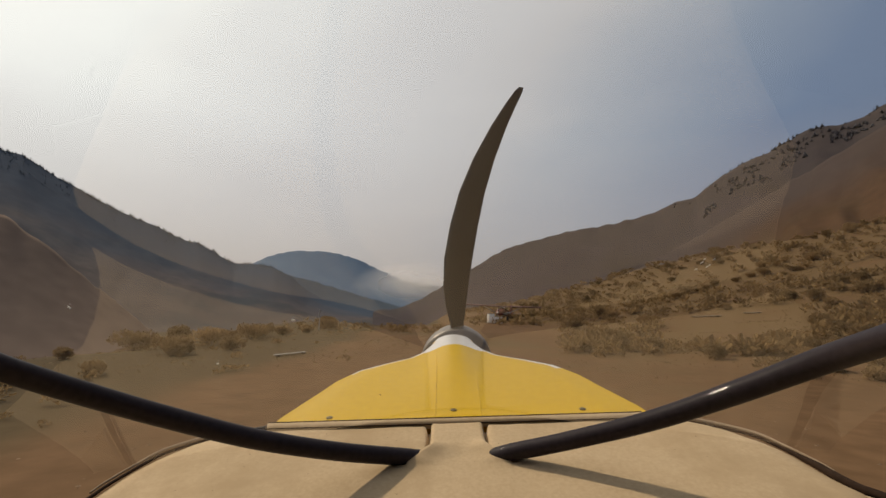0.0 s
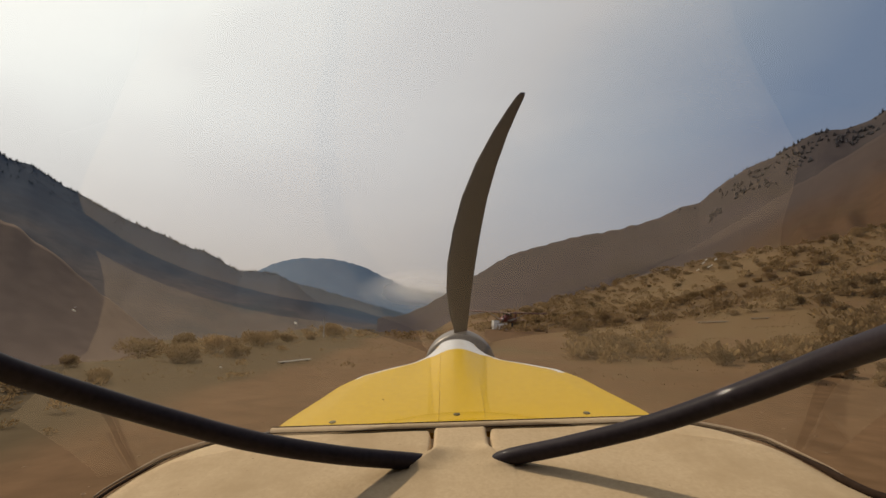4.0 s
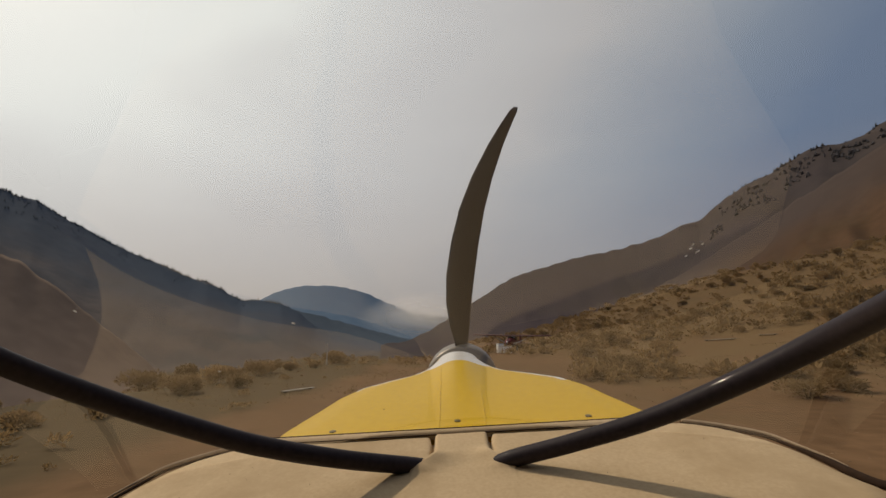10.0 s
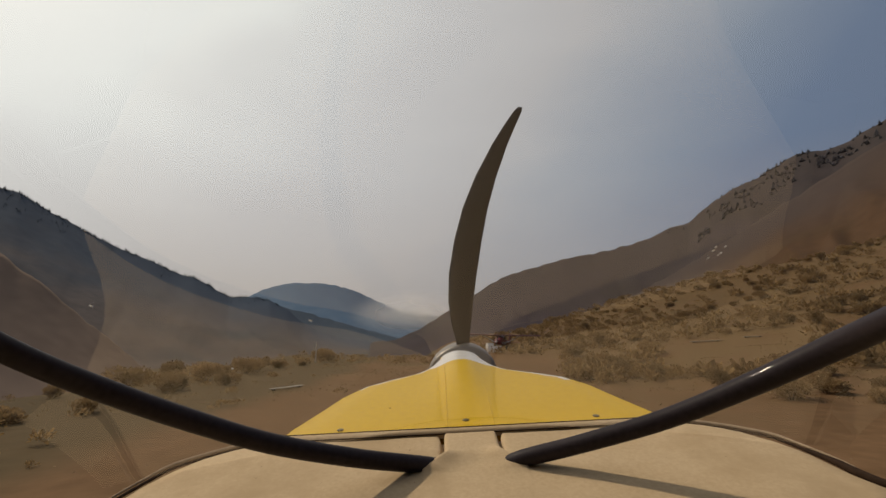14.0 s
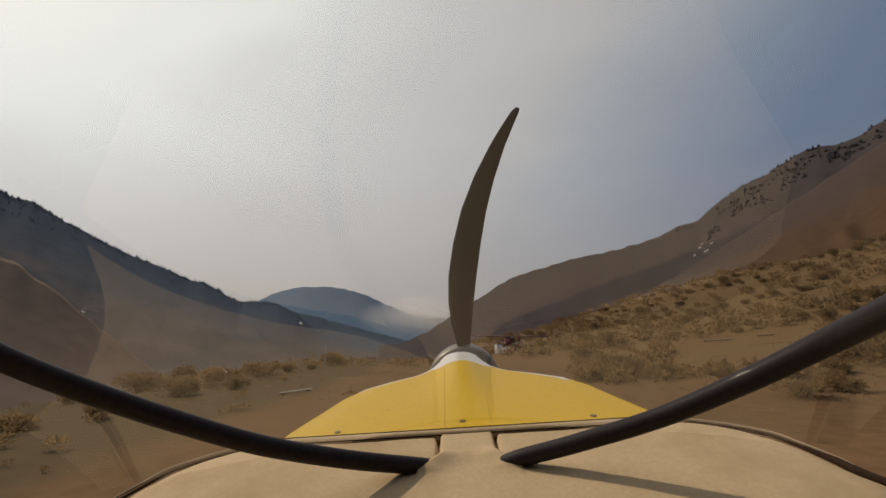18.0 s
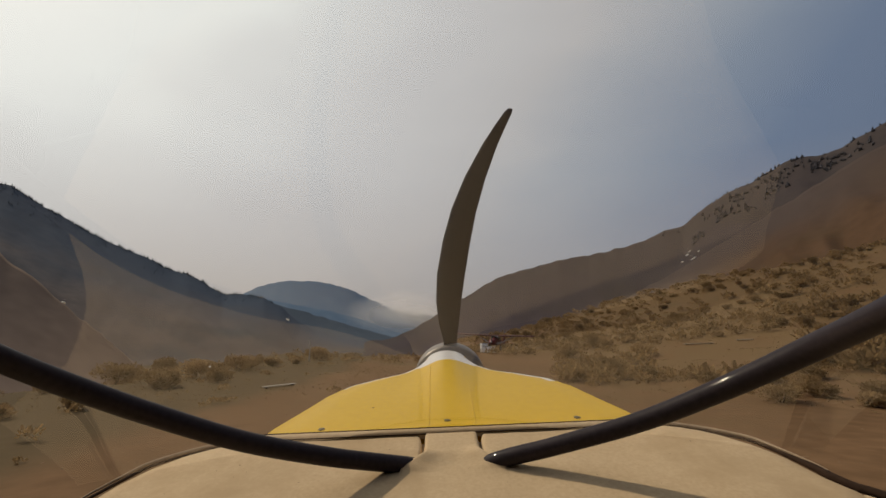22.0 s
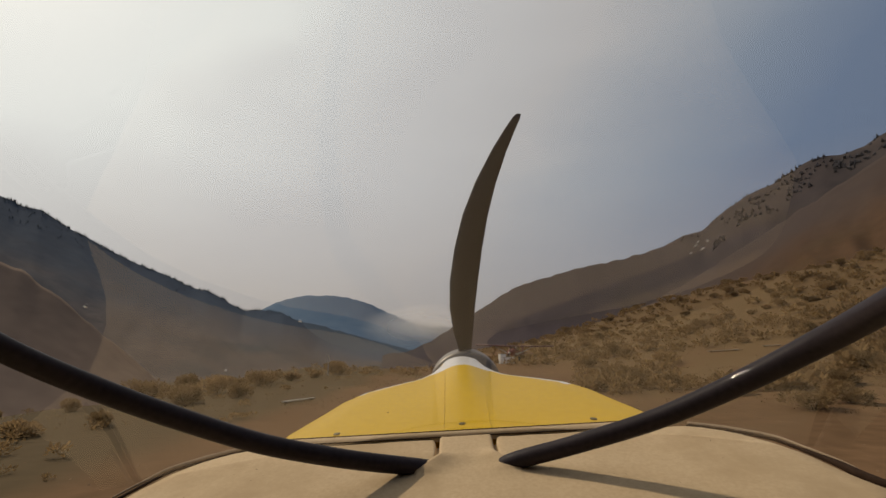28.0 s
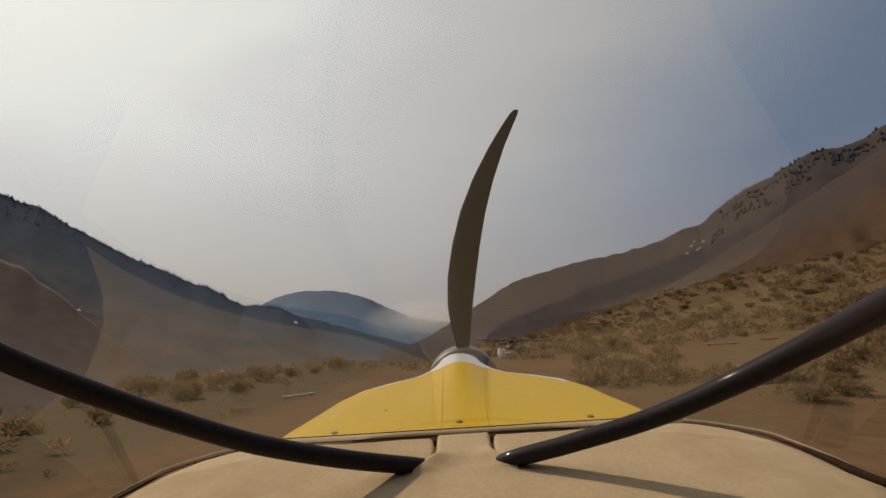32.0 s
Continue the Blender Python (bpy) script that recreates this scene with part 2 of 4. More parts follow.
# bluer tones up the forested slope stand for distance haze
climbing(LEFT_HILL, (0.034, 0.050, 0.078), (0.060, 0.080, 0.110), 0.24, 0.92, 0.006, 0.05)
# darker, more olive tones left of the strip
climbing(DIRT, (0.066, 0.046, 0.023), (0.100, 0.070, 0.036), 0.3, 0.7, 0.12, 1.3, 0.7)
# straw grass up on the bench
climbing(DIRT, (0.104, 0.066, 0.031), (0.162, 0.104, 0.051), 0.42, 0.80, 0.22, 2.2, 1.3, "bench")
climbing(RIGHT_HILL, (0.034, 0.031, 0.034), (0.076, 0.060, 0.055), 0.45, 1.0, 0.012, 0.03)
# greyer tones near the crest blend the spur into the hazy mountainside
climbing(DRY_SPUR, (0.055, 0.042, 0.039), (0.077, 0.057, 0.049), 0.5, 1.0, 0.008, 0.06)


def leafy(m, share=0.45):
    """Lets light through thin leaves."""
    n, l = m.node_tree.nodes, m.node_tree.links
    b = n["Principled BSDF"]
    t, mx = n.new("ShaderNodeBsdfTranslucent"), n.new("ShaderNodeMixShader")
    l.new(b.inputs["Base Color"].links[0].from_socket, t.inputs["Color"])
    mx.inputs["Fac"].default_value = share
    l.new(b.outputs[0], mx.inputs[1])
    l.new(t.outputs[0], mx.inputs[2])
    l.new(mx.outputs[0], n["Material Output"].inputs["Surface"])


for leaf in (SAGE, SAGE_STUFF):
    leafy(leaf)
leafy(GRASS, 0.7)


# ---- mesh helpers ----
def link(name, bm, material, parent=None, label="", smooth=False):
    me = bpy.data.meshes.new(name)
    bmesh.ops.recalc_face_normals(bm, faces=bm.faces)
    bm.to_mesh(me)
    bm.free()
    me.materials.append(material)
    if smooth:
        for p in me.polygons:
            p.use_smooth = True
    ob = new(name, me)
    ob.parent = parent
    if label:
        ob["label"] = label
    return ob


def part(name, bm, material, parent, label="", smooth=True):
    return link(name, bm, material, parent, label, smooth)


def flat(name, verts, faces, material, parent=None, smooth=True, label=""):
    me = bpy.data.meshes.new(name)
    me.from_pydata(verts, [], faces)
    me.materials.append(material)
    if smooth:
        me.polygons.foreach_set("use_smooth", [True] * len(me.polygons))
    ob = new(name, me)
    ob.parent = parent
    if label:
        ob["label"] = label
    return ob


def grid_faces(rows, cols, wrap=False):
    out = []
    for i in range(rows - 1):
        for j in range(cols if wrap else cols - 1):
            k = (j + 1) % cols
            out.append((i * cols + j, i * cols + k, (i + 1) * cols + k, (i + 1) * cols + j))
    return out


def box(bm, size, m=Matrix(), bevel=0.0):
    made = bmesh.ops.create_cube(bm, size=1.0, matrix=m @ Matrix.Diagonal((*size, 1)))
    if bevel:
        edges = {e for v in made["verts"] for e in v.link_edges}
        bmesh.ops.bevel(bm, geom=list(edges), offset=bevel, segments=2, affect="EDGES", profile=0.5)


def tube(points, radius, sides=14, caps=True, angles=None):
    """A bar along a smooth curve through the points; radius is one number or one a point; angles: its corners, if it is not round."""
    pts = [Vector(p) for p in points]
    dense, rad = [], []
    rs = radius if isinstance(radius, (list, tuple)) else [radius] * len(pts)
    for i in range(len(pts) - 1):
        p0, p1, p2, p3 = pts[max(i - 1, 0)], pts[i], pts[i + 1], pts[min(i + 2, len(pts) - 1)]
        steps = 6
        for s in range(steps + (i == len(pts) - 2)):
            t = s / steps
            dense.append(0.5 * ((2 * p1) + (p2 - p0) * t + (2 * p0 - 5 * p1 + 4 * p2 - p3) * t * t + (3 * p1 - p0 - 3 * p2 + p3) * t ** 3))
            rad.append(rs[i] * (1 - t) + rs[i + 1] * t)
    corners = angles or [2 * math.pi * k / sides for k in range(sides)]
    sides = len(corners)
    bm = bmesh.new()
    rings = []
    side = None
    for i, p in enumerate(dense):
        d = (dense[min(i + 1, len(dense) - 1)] - dense[max(i - 1, 0)]).normalized()
        side = d.cross(Vector((0, 0, 1)) if abs(d.z) < 0.95 else Vector((1, 0, 0))).normalized() if side is None else (side - d * side.dot(d)).normalized()
        up = side.cross(d)
        rings.append([bm.verts.new(p + (side * math.cos(a) + up * math.sin(a)) * rad[i]) for a in corners])
    for a, b in zip(rings, rings[1:]):
        for k in range(sides):
            bm.faces.new((a[k], a[(k + 1) % sides], b[(k + 1) % sides], b[k]))
    if caps:
        bm.faces.new(rings[0])
        bm.faces.new(rings[-1])
    return bm


def lathe(profile, sides=24, m=Matrix()):
    """Turned form: profile of (radius, along y)."""
    bm = bmesh.new()
    rings = [[bm.verts.new(m @ Vector((r * math.cos(a), y, r * math.sin(a)))) for a in (2 * math.pi * k / sides for k in range(sides))] for r, y in profile]
    for a, b in zip(rings, rings[1:]):
        for k in range(sides):
            bm.faces.new((a[k], a[(k + 1) % sides], b[(k + 1) % sides], b[k]))
    bm.faces.new(rings[0])
    bm.faces.new(rings[-1])
    return bm


def smooth01(t):
    t = min(1.0, max(0.0, t))
    return t * t * (3 - 2 * t)


def fract(x, y, z=0.0, octaves=5):
    return noise.fractal(Vector((x, y, z)), 1.0, 2.0, octaves)


# ---- the valley ----
# bench on the right: azimuth and rise of its top line as seen from the strip
BENCH_AZ = [0, 5.4, 10.4, 15.2, 19.3, 23.2, 28.1, 33.6, 38.6, 42.2, 45.8, 53.5, 75, 110, 150]
BENCH_EL = [-0.02, 0.004, 0.022, 0.045, 0.060, 0.084, 0.108, 0.127, 0.139, 0.153, 0.167, 0.18, 0.20, 0.16, 0.02]


def ground_z(x, y):
    r = math.hypot(x, y)
    az = math.degrees(math.atan2(x, y))
    z = 0.0
    if az > 0:
        top = EYE_Z + 105 * float(np.interp(az, BENCH_AZ, BENCH_EL))
        r0 = 16 + 26 * smooth01((40 - az) / 40)
        t = (r - r0) / (105 - r0)
        climb = smooth01(t * 0.5 + 0.0) * 2 if t < 1 else 1.0
        z += max(0.0, top) * (climb if t < 1 else 1 - 0.35 * smooth01((r - 105) / 120))
    valley = smooth01((-x - 14) / 70) if az < 0 else 0.0
    ahead = smooth01((y - 46) / 170) * smooth01((3 - az) / 9) if az > -90 else 0.0
    z -= 42.0 * max(valley, ahead)
    rough = smooth01((r - 5) / 30)
    z += rough * (0.9 * fract(x / 38, y / 38, 1.7) * min(1.0, r / 60) + 0.16 * fract(x / 5, y / 5, 5.1))
    z += 0.010 * fract(x * 0.45, y * 0.45, 2.0, 2)
    return z


rings = [0.0] + [0.6 * 1.072 ** k for k in range(130)]
rings = [r for r in rings if r < 4700] + [4800]
azs = [a for a in np.arange(-70, 70, 0.4)] + [a for a in np.arange(70, 290, 3.0)]
verts = [(r * math.sin(radians(a)), r * math.cos(radians(a)), ground_z(r * math.sin(radians(a)), r * math.cos(radians(a)))) for r in rings for a in azs]
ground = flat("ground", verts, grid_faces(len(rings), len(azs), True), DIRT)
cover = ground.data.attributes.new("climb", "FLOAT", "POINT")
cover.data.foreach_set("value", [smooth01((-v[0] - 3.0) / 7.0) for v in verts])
bench = ground.data.attributes.new("bench", "FLOAT", "POINT")
bench.data.foreach_set("value", [0.75 * smooth01((v[0] - 5.0) / 9.0) * smooth01((math.hypot(v[0], v[1]) - 17.0) / 16.0) for v in verts])
tagged(ground, "dry brown dirt and grass valley floor with a rising bench", "ground", kind="structure")


def hill(name, crest, foot_r, crest_r, foot_z, material, seed, bumps, label, power=1.25, step=0.35, levels=44):
    """A mountainside between its foot and a crest line given by azimuth and rise."""
    az0, az1 = crest[0][0], crest[-1][0]
    aa, ee = [c[0] for c in crest], [c[1] for c in crest]

    def at(az, s):
        k = (az - az0) / (az1 - az0)
        rf = foot_r[0] + (foot_r[1] - foot_r[0]) * k
        rc = crest_r[0] + (crest_r[1] - crest_r[0]) * k
        e = float(np.interp(az, aa, ee)) + 0.0034 * fract(az * 0.9, seed, 0.0, 6) * min(1.0, s) ** 9
        zc = EYE_Z + rc * e
        r = rf + (rc - rf) * s
        if s <= 1:
            z = foot_z + (zc - foot_z) * s ** power
            gully = abs(fract(az * 0.12 + 1.5 * s, s * 1.2, seed, 3)) * 1.6 + 0.35 * fract(az * 0.5 - 1.2 * s, s * 5, seed + 3, 4)
            z -= bumps * gully * math.sin(math.pi * min(1.0, s ** 0.8)) * max(0.1, e + 0.02) * 4
        else:
            z = zc - (s - 1) * 0.6 * rc * max(e, 0.05)
        return Vector((r * math.sin(radians(az)), r * math.cos(radians(az)), z))

    cols = int((az1 - az0) / step) + 1
    ss = [i / (levels - 1) for i in range(levels)] + [1.05, 1.2, 1.5]
    vs = [at(az0 + (az1 - az0) * j / (cols - 1), s) for s in ss for j in range(cols)]
    ob = flat(name, vs, grid_faces(len(ss), cols), material)
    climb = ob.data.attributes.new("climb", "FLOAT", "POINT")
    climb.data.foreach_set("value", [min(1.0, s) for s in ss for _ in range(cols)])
    tagged(ob, label, "mountain", kind="structure")
    return at


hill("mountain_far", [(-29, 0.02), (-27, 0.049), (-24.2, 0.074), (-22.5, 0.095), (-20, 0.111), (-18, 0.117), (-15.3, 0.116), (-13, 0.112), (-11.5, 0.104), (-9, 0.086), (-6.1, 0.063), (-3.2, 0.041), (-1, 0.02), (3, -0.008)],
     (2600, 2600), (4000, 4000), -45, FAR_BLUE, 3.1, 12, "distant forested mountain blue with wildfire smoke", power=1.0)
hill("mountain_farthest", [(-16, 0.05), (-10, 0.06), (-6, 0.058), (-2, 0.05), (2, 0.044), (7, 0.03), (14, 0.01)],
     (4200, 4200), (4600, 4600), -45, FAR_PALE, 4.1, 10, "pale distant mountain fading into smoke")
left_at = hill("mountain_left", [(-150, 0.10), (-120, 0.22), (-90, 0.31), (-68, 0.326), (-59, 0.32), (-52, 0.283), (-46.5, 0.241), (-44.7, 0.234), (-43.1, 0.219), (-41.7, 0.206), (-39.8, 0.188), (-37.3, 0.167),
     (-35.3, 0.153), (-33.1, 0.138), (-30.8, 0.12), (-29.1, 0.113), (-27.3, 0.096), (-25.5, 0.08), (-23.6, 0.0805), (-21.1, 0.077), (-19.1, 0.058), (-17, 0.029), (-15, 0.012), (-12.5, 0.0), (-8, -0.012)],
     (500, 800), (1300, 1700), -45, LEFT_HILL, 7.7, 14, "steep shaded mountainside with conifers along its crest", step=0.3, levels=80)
hill("spur_left", [(-120, 0.1), (-80, 0.2), (-55.4, 0.20), (-45.3, 0.131), (-42.7, 0.096), (-40.4, 0.060), (-37.8, 0.020), (-35, -0.024), (-32.5, -0.064)],
     (240, 280), (480, 420), -45, LEFT_NEAR, 9.2, 1.5, "dry brown spur at the foot of the mountain")
right_at = hill("mountain_right", [(-9, -0.012), (-6, -0.004), (-3.2, 0.018), (-0.3, 0.046), (3.3, 0.086), (6.3, 0.121), (8.9, 0.142), (12.8, 0.159), (15.6, 0.173), (19, 0.179), (23, 0.193), (25.6, 0.207), (28.1, 0.223),
     (29.9, 0.229), (31.1, 0.249), (33, 0.273), (35.2, 0.291), (37.4, 0.304), (39.5, 0.325), (40.9, 0.332), (43.1, 0.328), (44.4, 0.332), (45.8, 0.348), (47.4, 0.358), (54, 0.397), (62.5, 0.40), (90, 0.36), (130, 0.2), (170, 0.06)],
     (500, 150), (1100, 700), -45, RIGHT_HILL, 5.5, 9, "bare brown grassy mountainside with scattered conifers")
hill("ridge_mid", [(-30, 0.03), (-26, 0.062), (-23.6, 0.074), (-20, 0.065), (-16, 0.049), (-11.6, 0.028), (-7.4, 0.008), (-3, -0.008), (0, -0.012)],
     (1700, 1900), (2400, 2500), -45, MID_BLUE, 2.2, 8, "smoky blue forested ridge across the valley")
hill("spur_right", [(8, -0.01), (12.8, 0.018), (21, 0.066), (27.3, 0.124), (33.9, 0.192), (39.5, 0.25), (44.2, 0.297), (47.2, 0.322), (54.5, 0.36), (70, 0.36), (100, 0.28), (140, 0.1)],
     (170, 130), (520, 420), -8, DRY_SPUR, 6.4, 8, "dry orange brown spur of the mountainside")

# ---- the light aircraft ----
plane = new("light_aircraft")
plane.matrix_world = AIR
tagged(plane, "yellow light aircraft nose with tan suede glare shield", "aircraft")
MID = 0.010
# half width of the cowling's shoulder along the nose
SH_Y = [0.945, 0.99, 1.065, 1.10, 1.195, 1.275, 1.333, 1.378, 1.43, 1.50]
SH_W = [0.402, 0.392, 0.366, 0.353, 0.322, 0.275, 0.203, 0.135, 0.095, 0.060]


def cowl_z(x, y):
    """The top skin: flat, with a hump down the middle that grows towards the propeller."""
    w = float(np.interp(y, SH_Y, SH_W))
    k = smooth01((y - 0.98) / 0.42)
    hump = math.exp(-(abs(x) / 0.066) ** 2.4)
    edge = smooth01((abs(x) / w - 0.80) / 0.20)
    return -0.387 + 0.030 * k * hump - 0.004 * edge


rows_y = list(np.linspace(0.946, 1.36, 30)) + list(np.linspace(1.375, 1.515, 12))


def skin(lift):
    vs = []
    cols = list(np.linspace(-1, 1, 101))
    ys = rows_y
    for y in ys:
        w = float(np.interp(y, SH_Y, SH_W))
        for t in cols:
            vs.append((MID + w * t * (1.045 if t > 0 else 1.0), y, cowl_z(w * t, y) + lift))
    return vs, len(ys), len(cols)


vs, nr, nc = skin(0)
faces = grid_faces(nr, nc)
# the white nose band follows the front rim of the skin


def is_white(f):
    c = sum((Vector(vs[i]) for i in f), Vector()) / 4
    w = float(np.interp(c.y, SH_Y, SH_W))
    t = abs(c.x - MID) / w
    rim = (1 - t) * w
    return c.y > 1.405 or (c.y > 1.24 and rim < 0.009 * smooth01((c.y - 1.22) / 0.15) + 0.003)


def sub(keep):
    used = sorted({i for f in keep for i in f})
    new_id = {o: i for i, o in enumerate(used)}
    return [vs[i] for i in used], [tuple(new_id[i] for i in f) for f in keep]


flat("cowling_top", *sub([f for f in faces if not is_white(f)]), YELLOW, plane, label="glossy yellow painted cowling")
flat("nose_band", *sub([f for f in faces if is_white(f)]), WHITE, plane, label="white painted band round the nose")
# sides of the cowling fall away under the shoulders
for sgn in (-1, 1):
    sv = []
    prof = [(0.0, 0.0), (0.006, -0.006), (0.012, -0.02), (0.018, -0.06), (0.016, -0.2), (-0.02, -0.42)]
    for y in rows_y:
        w = float(np.interp(y, SH_Y, SH_W))
        for dx, dz in prof:
            sv.append((MID + sgn * (w * (1.045 if sgn > 0 else 1.0) + dx), y, cowl_z(w, y) + dz))
    flat("cowling_side", sv, grid_faces(len(rows_y), len(prof)), YELLOW, plane)
bm = bmesh.new()
box(bm, (0.12, 0.012, 0.42), pose(MID, 1.512, -0.60), 0.004)
part("nose_bowl", bm, WHITE, plane)


def screw(x, y):
    bm = lathe([(0.0045, 0.0), (0.0074, 0.0), (0.0074, 0.0007), (0.0055, 0.0013), (0.0015, 0.0009)], 16, pose(x, y, cowl_z(x - MID, y) + 0.0004, 90))
    return part("screw", bm, STEEL, plane, "small dull screw with washer")


for x, y in ((-0.271, 0.966), (0.004, 0.986), (0.290, 0.972)):
    screw(x, y)
# raised seams of the middle cowling strip
for x0, x1 in ((-0.046, -0.050), (0.056, 0.060)):
    pts = [(MID + x0 + (x1 - x0) * k / 8, 0.95 + 0.42 * k / 8, cowl_z(x0 + (x1 - x0) * k / 8, 0.95 + 0.42 * k / 8) + 0.0002) for k in range(9)]
    part("seam", tube(pts, 0.0010, 6), YELLOW, plane)
# edge strip where the cowling meets the windscreen
vs2 = []
N = 40
for i in range(N + 1):
    x = -0.40 + 0.82 * i / N
    vs2 += [(x, 0.9475, -0.3870), (x, 0.9465, -0.3862), (x, 0.940, -0.3905), (x, 0.9385, -0.3925), (x, 0.9382, -0.405)]
flat("edge_strip", vs2, grid_faces(N + 1, 5), TRIM, plane)
part("edge_line", tube([(-0.40 + 0.81 * i / 6, 0.9495, -0.3864) for i in range(7)], 0.0013, 6), PIPING, plane)
part("edge_line", tube([(-0.40 + 0.81 * i / 6, 0.9374, -0.3945) for i in range(7)], 0.0013, 6), PIPING, plane)
bm = bmesh.new()
box(bm, (0.0035, 0.005, 0.0012), pose(-0.176, 1.085, cowl_z(-0.186, 1.085), 0, 0, 30), 0.0004)
part("paint_nick", bm, PIPING, plane)

# propeller, at rest
HUB = Vector((0.0235, 1.62, -0.4855))
prop = new("propeller")
prop.parent = plane
prop.matrix_basis = Matrix.Translation(HUB)
part("spinner", lathe([(0.128, -0.055), (0.131, -0.03), (0.130, 0.02), (0.118, 0.08), (0.09, 0.15), (0.05, 0.20), (0.008, 0.225)], 40), SPIN, prop, "grey metal propeller spinner")


def blade(angle):
    """A scimitar blade; along +z before it is turned to its angle."""
    st = [(0.08, 0.000, 0.050, 42), (0.14, -0.008, 0.056, 40), (0.20, -0.016, 0.082, 36), (0.28, -0.022, 0.104, 31), (0.38, -0.020, 0.116, 27), (0.50, -0.008, 0.114, 23),
          (0.62, 0.012, 0.104, 20), (0.74, 0.045, 0.086, 17), (0.86, 0.090, 0.062, 15), (0.94, 0.127, 0.044, 14), (0.985, 0.150, 0.032, 14), (1.0, 0.158, 0.018, 14)]
    vs3, n = [], 20
    for r, c, w, tw in st:
        w *= 0.90
        ca, sa = math.cos(radians(tw)), math.sin(radians(tw))
        for k in range(n):
            a = 2 * math.pi * k / n
            u, v = 0.5 * w / ca * math.cos(a), 0.11 * w * math.sin(a) * (1.2 - 0.3 * math.cos(a)) * (0.5 + 0.5 * (1 - r))
            vs3.append((c + u * ca - v * sa, u * sa + v * ca, r))
    fs = grid_faces(len(st), n, True) + [tuple(range(n)), tuple(range((len(st) - 1) * n, len(st) * n))]
    ob = flat("blade", vs3, fs, BLACK, prop, label="black scimitar propeller blade")
    ob.matrix_basis = pose(0, 0, 0, 0, angle, 0)
    return ob


for k in range(3):
    blade(5.8 + 120 * k)

# glare shield: suede pad with rolled edge
DASH_Y = [0.05, 0.20, 0.33, 0.40, 0.466, 0.51, 0.55, 0.585, 0.61, 0.63, 0.66, 0.70, 0.737, 0.80, 0.845, 0.885, 0.915, 0.935, 0.943]
DASH_W = [0.48, 0.53, 0.61, 0.648, 0.638, 0.626, 0.622, 0.625, 0.638, 0.655, 0.655, 0.635, 0.622, 0.612, 0.594, 0.560, 0.512, 0.462, 0.43]


def dash_z(x, y):
    sag = 0.012 * smooth01((0.62 - y) / 0.4) + 0.006 * smooth01((abs(x) - 0.45) / 0.17)
    return -0.397 - sag + 0.0016 * fract(x * 7, y * 9, 3.3, 3) + 0.0005 * fract(x * 40, y * 40, 1.3, 3)


def gap(y):
    """Half width of the middle strip, flaring out round the brace tubes."""
    return 0.056 + 0.040 * smooth01((0.850 - y) / 0.060) ** 1.3


# one pad of suede, cut by two slots beside its middle strip
pad_y = list(np.linspace(0.05, 0.78, 26)) + list(np.linspace(0.785, 0.925, 36)) + [0.929, 0.932, 0.9345, 0.936, 0.9366]
pad = []
for y in pad_y:
    w, g = float(np.interp(y, DASH_Y, DASH_W)), gap(y)
    narrow = 0.045 * smooth01((0.70 - y) / 0.08)
    slot = smooth01((y - 0.795) / 0.012)
    lift = 0.005 * smooth01((y - 0.80) / 0.05)
    front = 0.0015 * (1 - smooth01((0.9366 - y) / 0.008))
    wide = 0.004 * smooth01((y - 0.905) / 0.03)
    outer = [g + 0.0055 + wide, g + 0.0075 + wide, g + 0.011 + wide, g + 0.022]
    half = [(g - 0.0005, -0.018 * slot), (g + 0.0040 + wide, -0.018 * slot), (outer[0], -0.004 * slot), (outer[1], -0.0015 * slot), (outer[2], 0.0), (outer[3], 0.0)]
    half += [(g + 0.022 + (w - g - 0.022) * k / 24, -0.008 * (1 - smooth01((w - g - 0.022) * (1 - k / 24) / 0.012))) for k in range(1, 25)]
    cover = 0.011 * smooth01((y - 0.775) / 0.025) * smooth01((0.875 - y) / 0.05)
    mid = [(g * t, lift + cover * smooth01((abs(t) - 0.35) / 0.5) - 0.0045 * slot * smooth01((abs(t) - 0.90) / 0.08)) for t in (-0.97, -0.94, -0.90, -0.8, -0.6, -0.3, 0, 0.3, 0.6, 0.8, 0.90, 0.94, 0.97)]
    row = [(-x, dz) for x, dz in half[::-1]] + mid + [(x - narrow * smooth01((x - 0.3) / 0.3), dz) for x, dz in half]
    pad += [(MID + x, y, dash_z(x, y) + dz - front) for x, dz in row]
flat("glare_shield", pad, grid_faces(len(pad_y), len(pad) // len(pad_y)), SUEDE, plane, label="tan suede padding with two slots")
bm = bmesh.new()
box(bm, (0.98, 0.84, 0.02), pose(MID, 0.48, -0.452))
part("pad_base", bm, PIPING, plane)
# crumbs of grit on the suede
grit = bmesh.new()
grng = random.Random(8)
for _ in range(34):
    x, y = grng.uniform(-0.5, 0.5), grng.uniform(0.66, 0.92)
    k = grng.uniform(0.0003, 0.0007)
    bmesh.ops.create_icosphere(grit, subdivisions=1, radius=k, matrix=Matrix.Translation((MID + x, y, dash_z(x, y) + 0.0006)) @ Matrix.Diagonal((grng.uniform(0.7, 2.0), 1, 0.6, 1)))
part("grit", grit, PIPING, plane, "tiny dark crumbs of grit")["kind"] = "stuff"
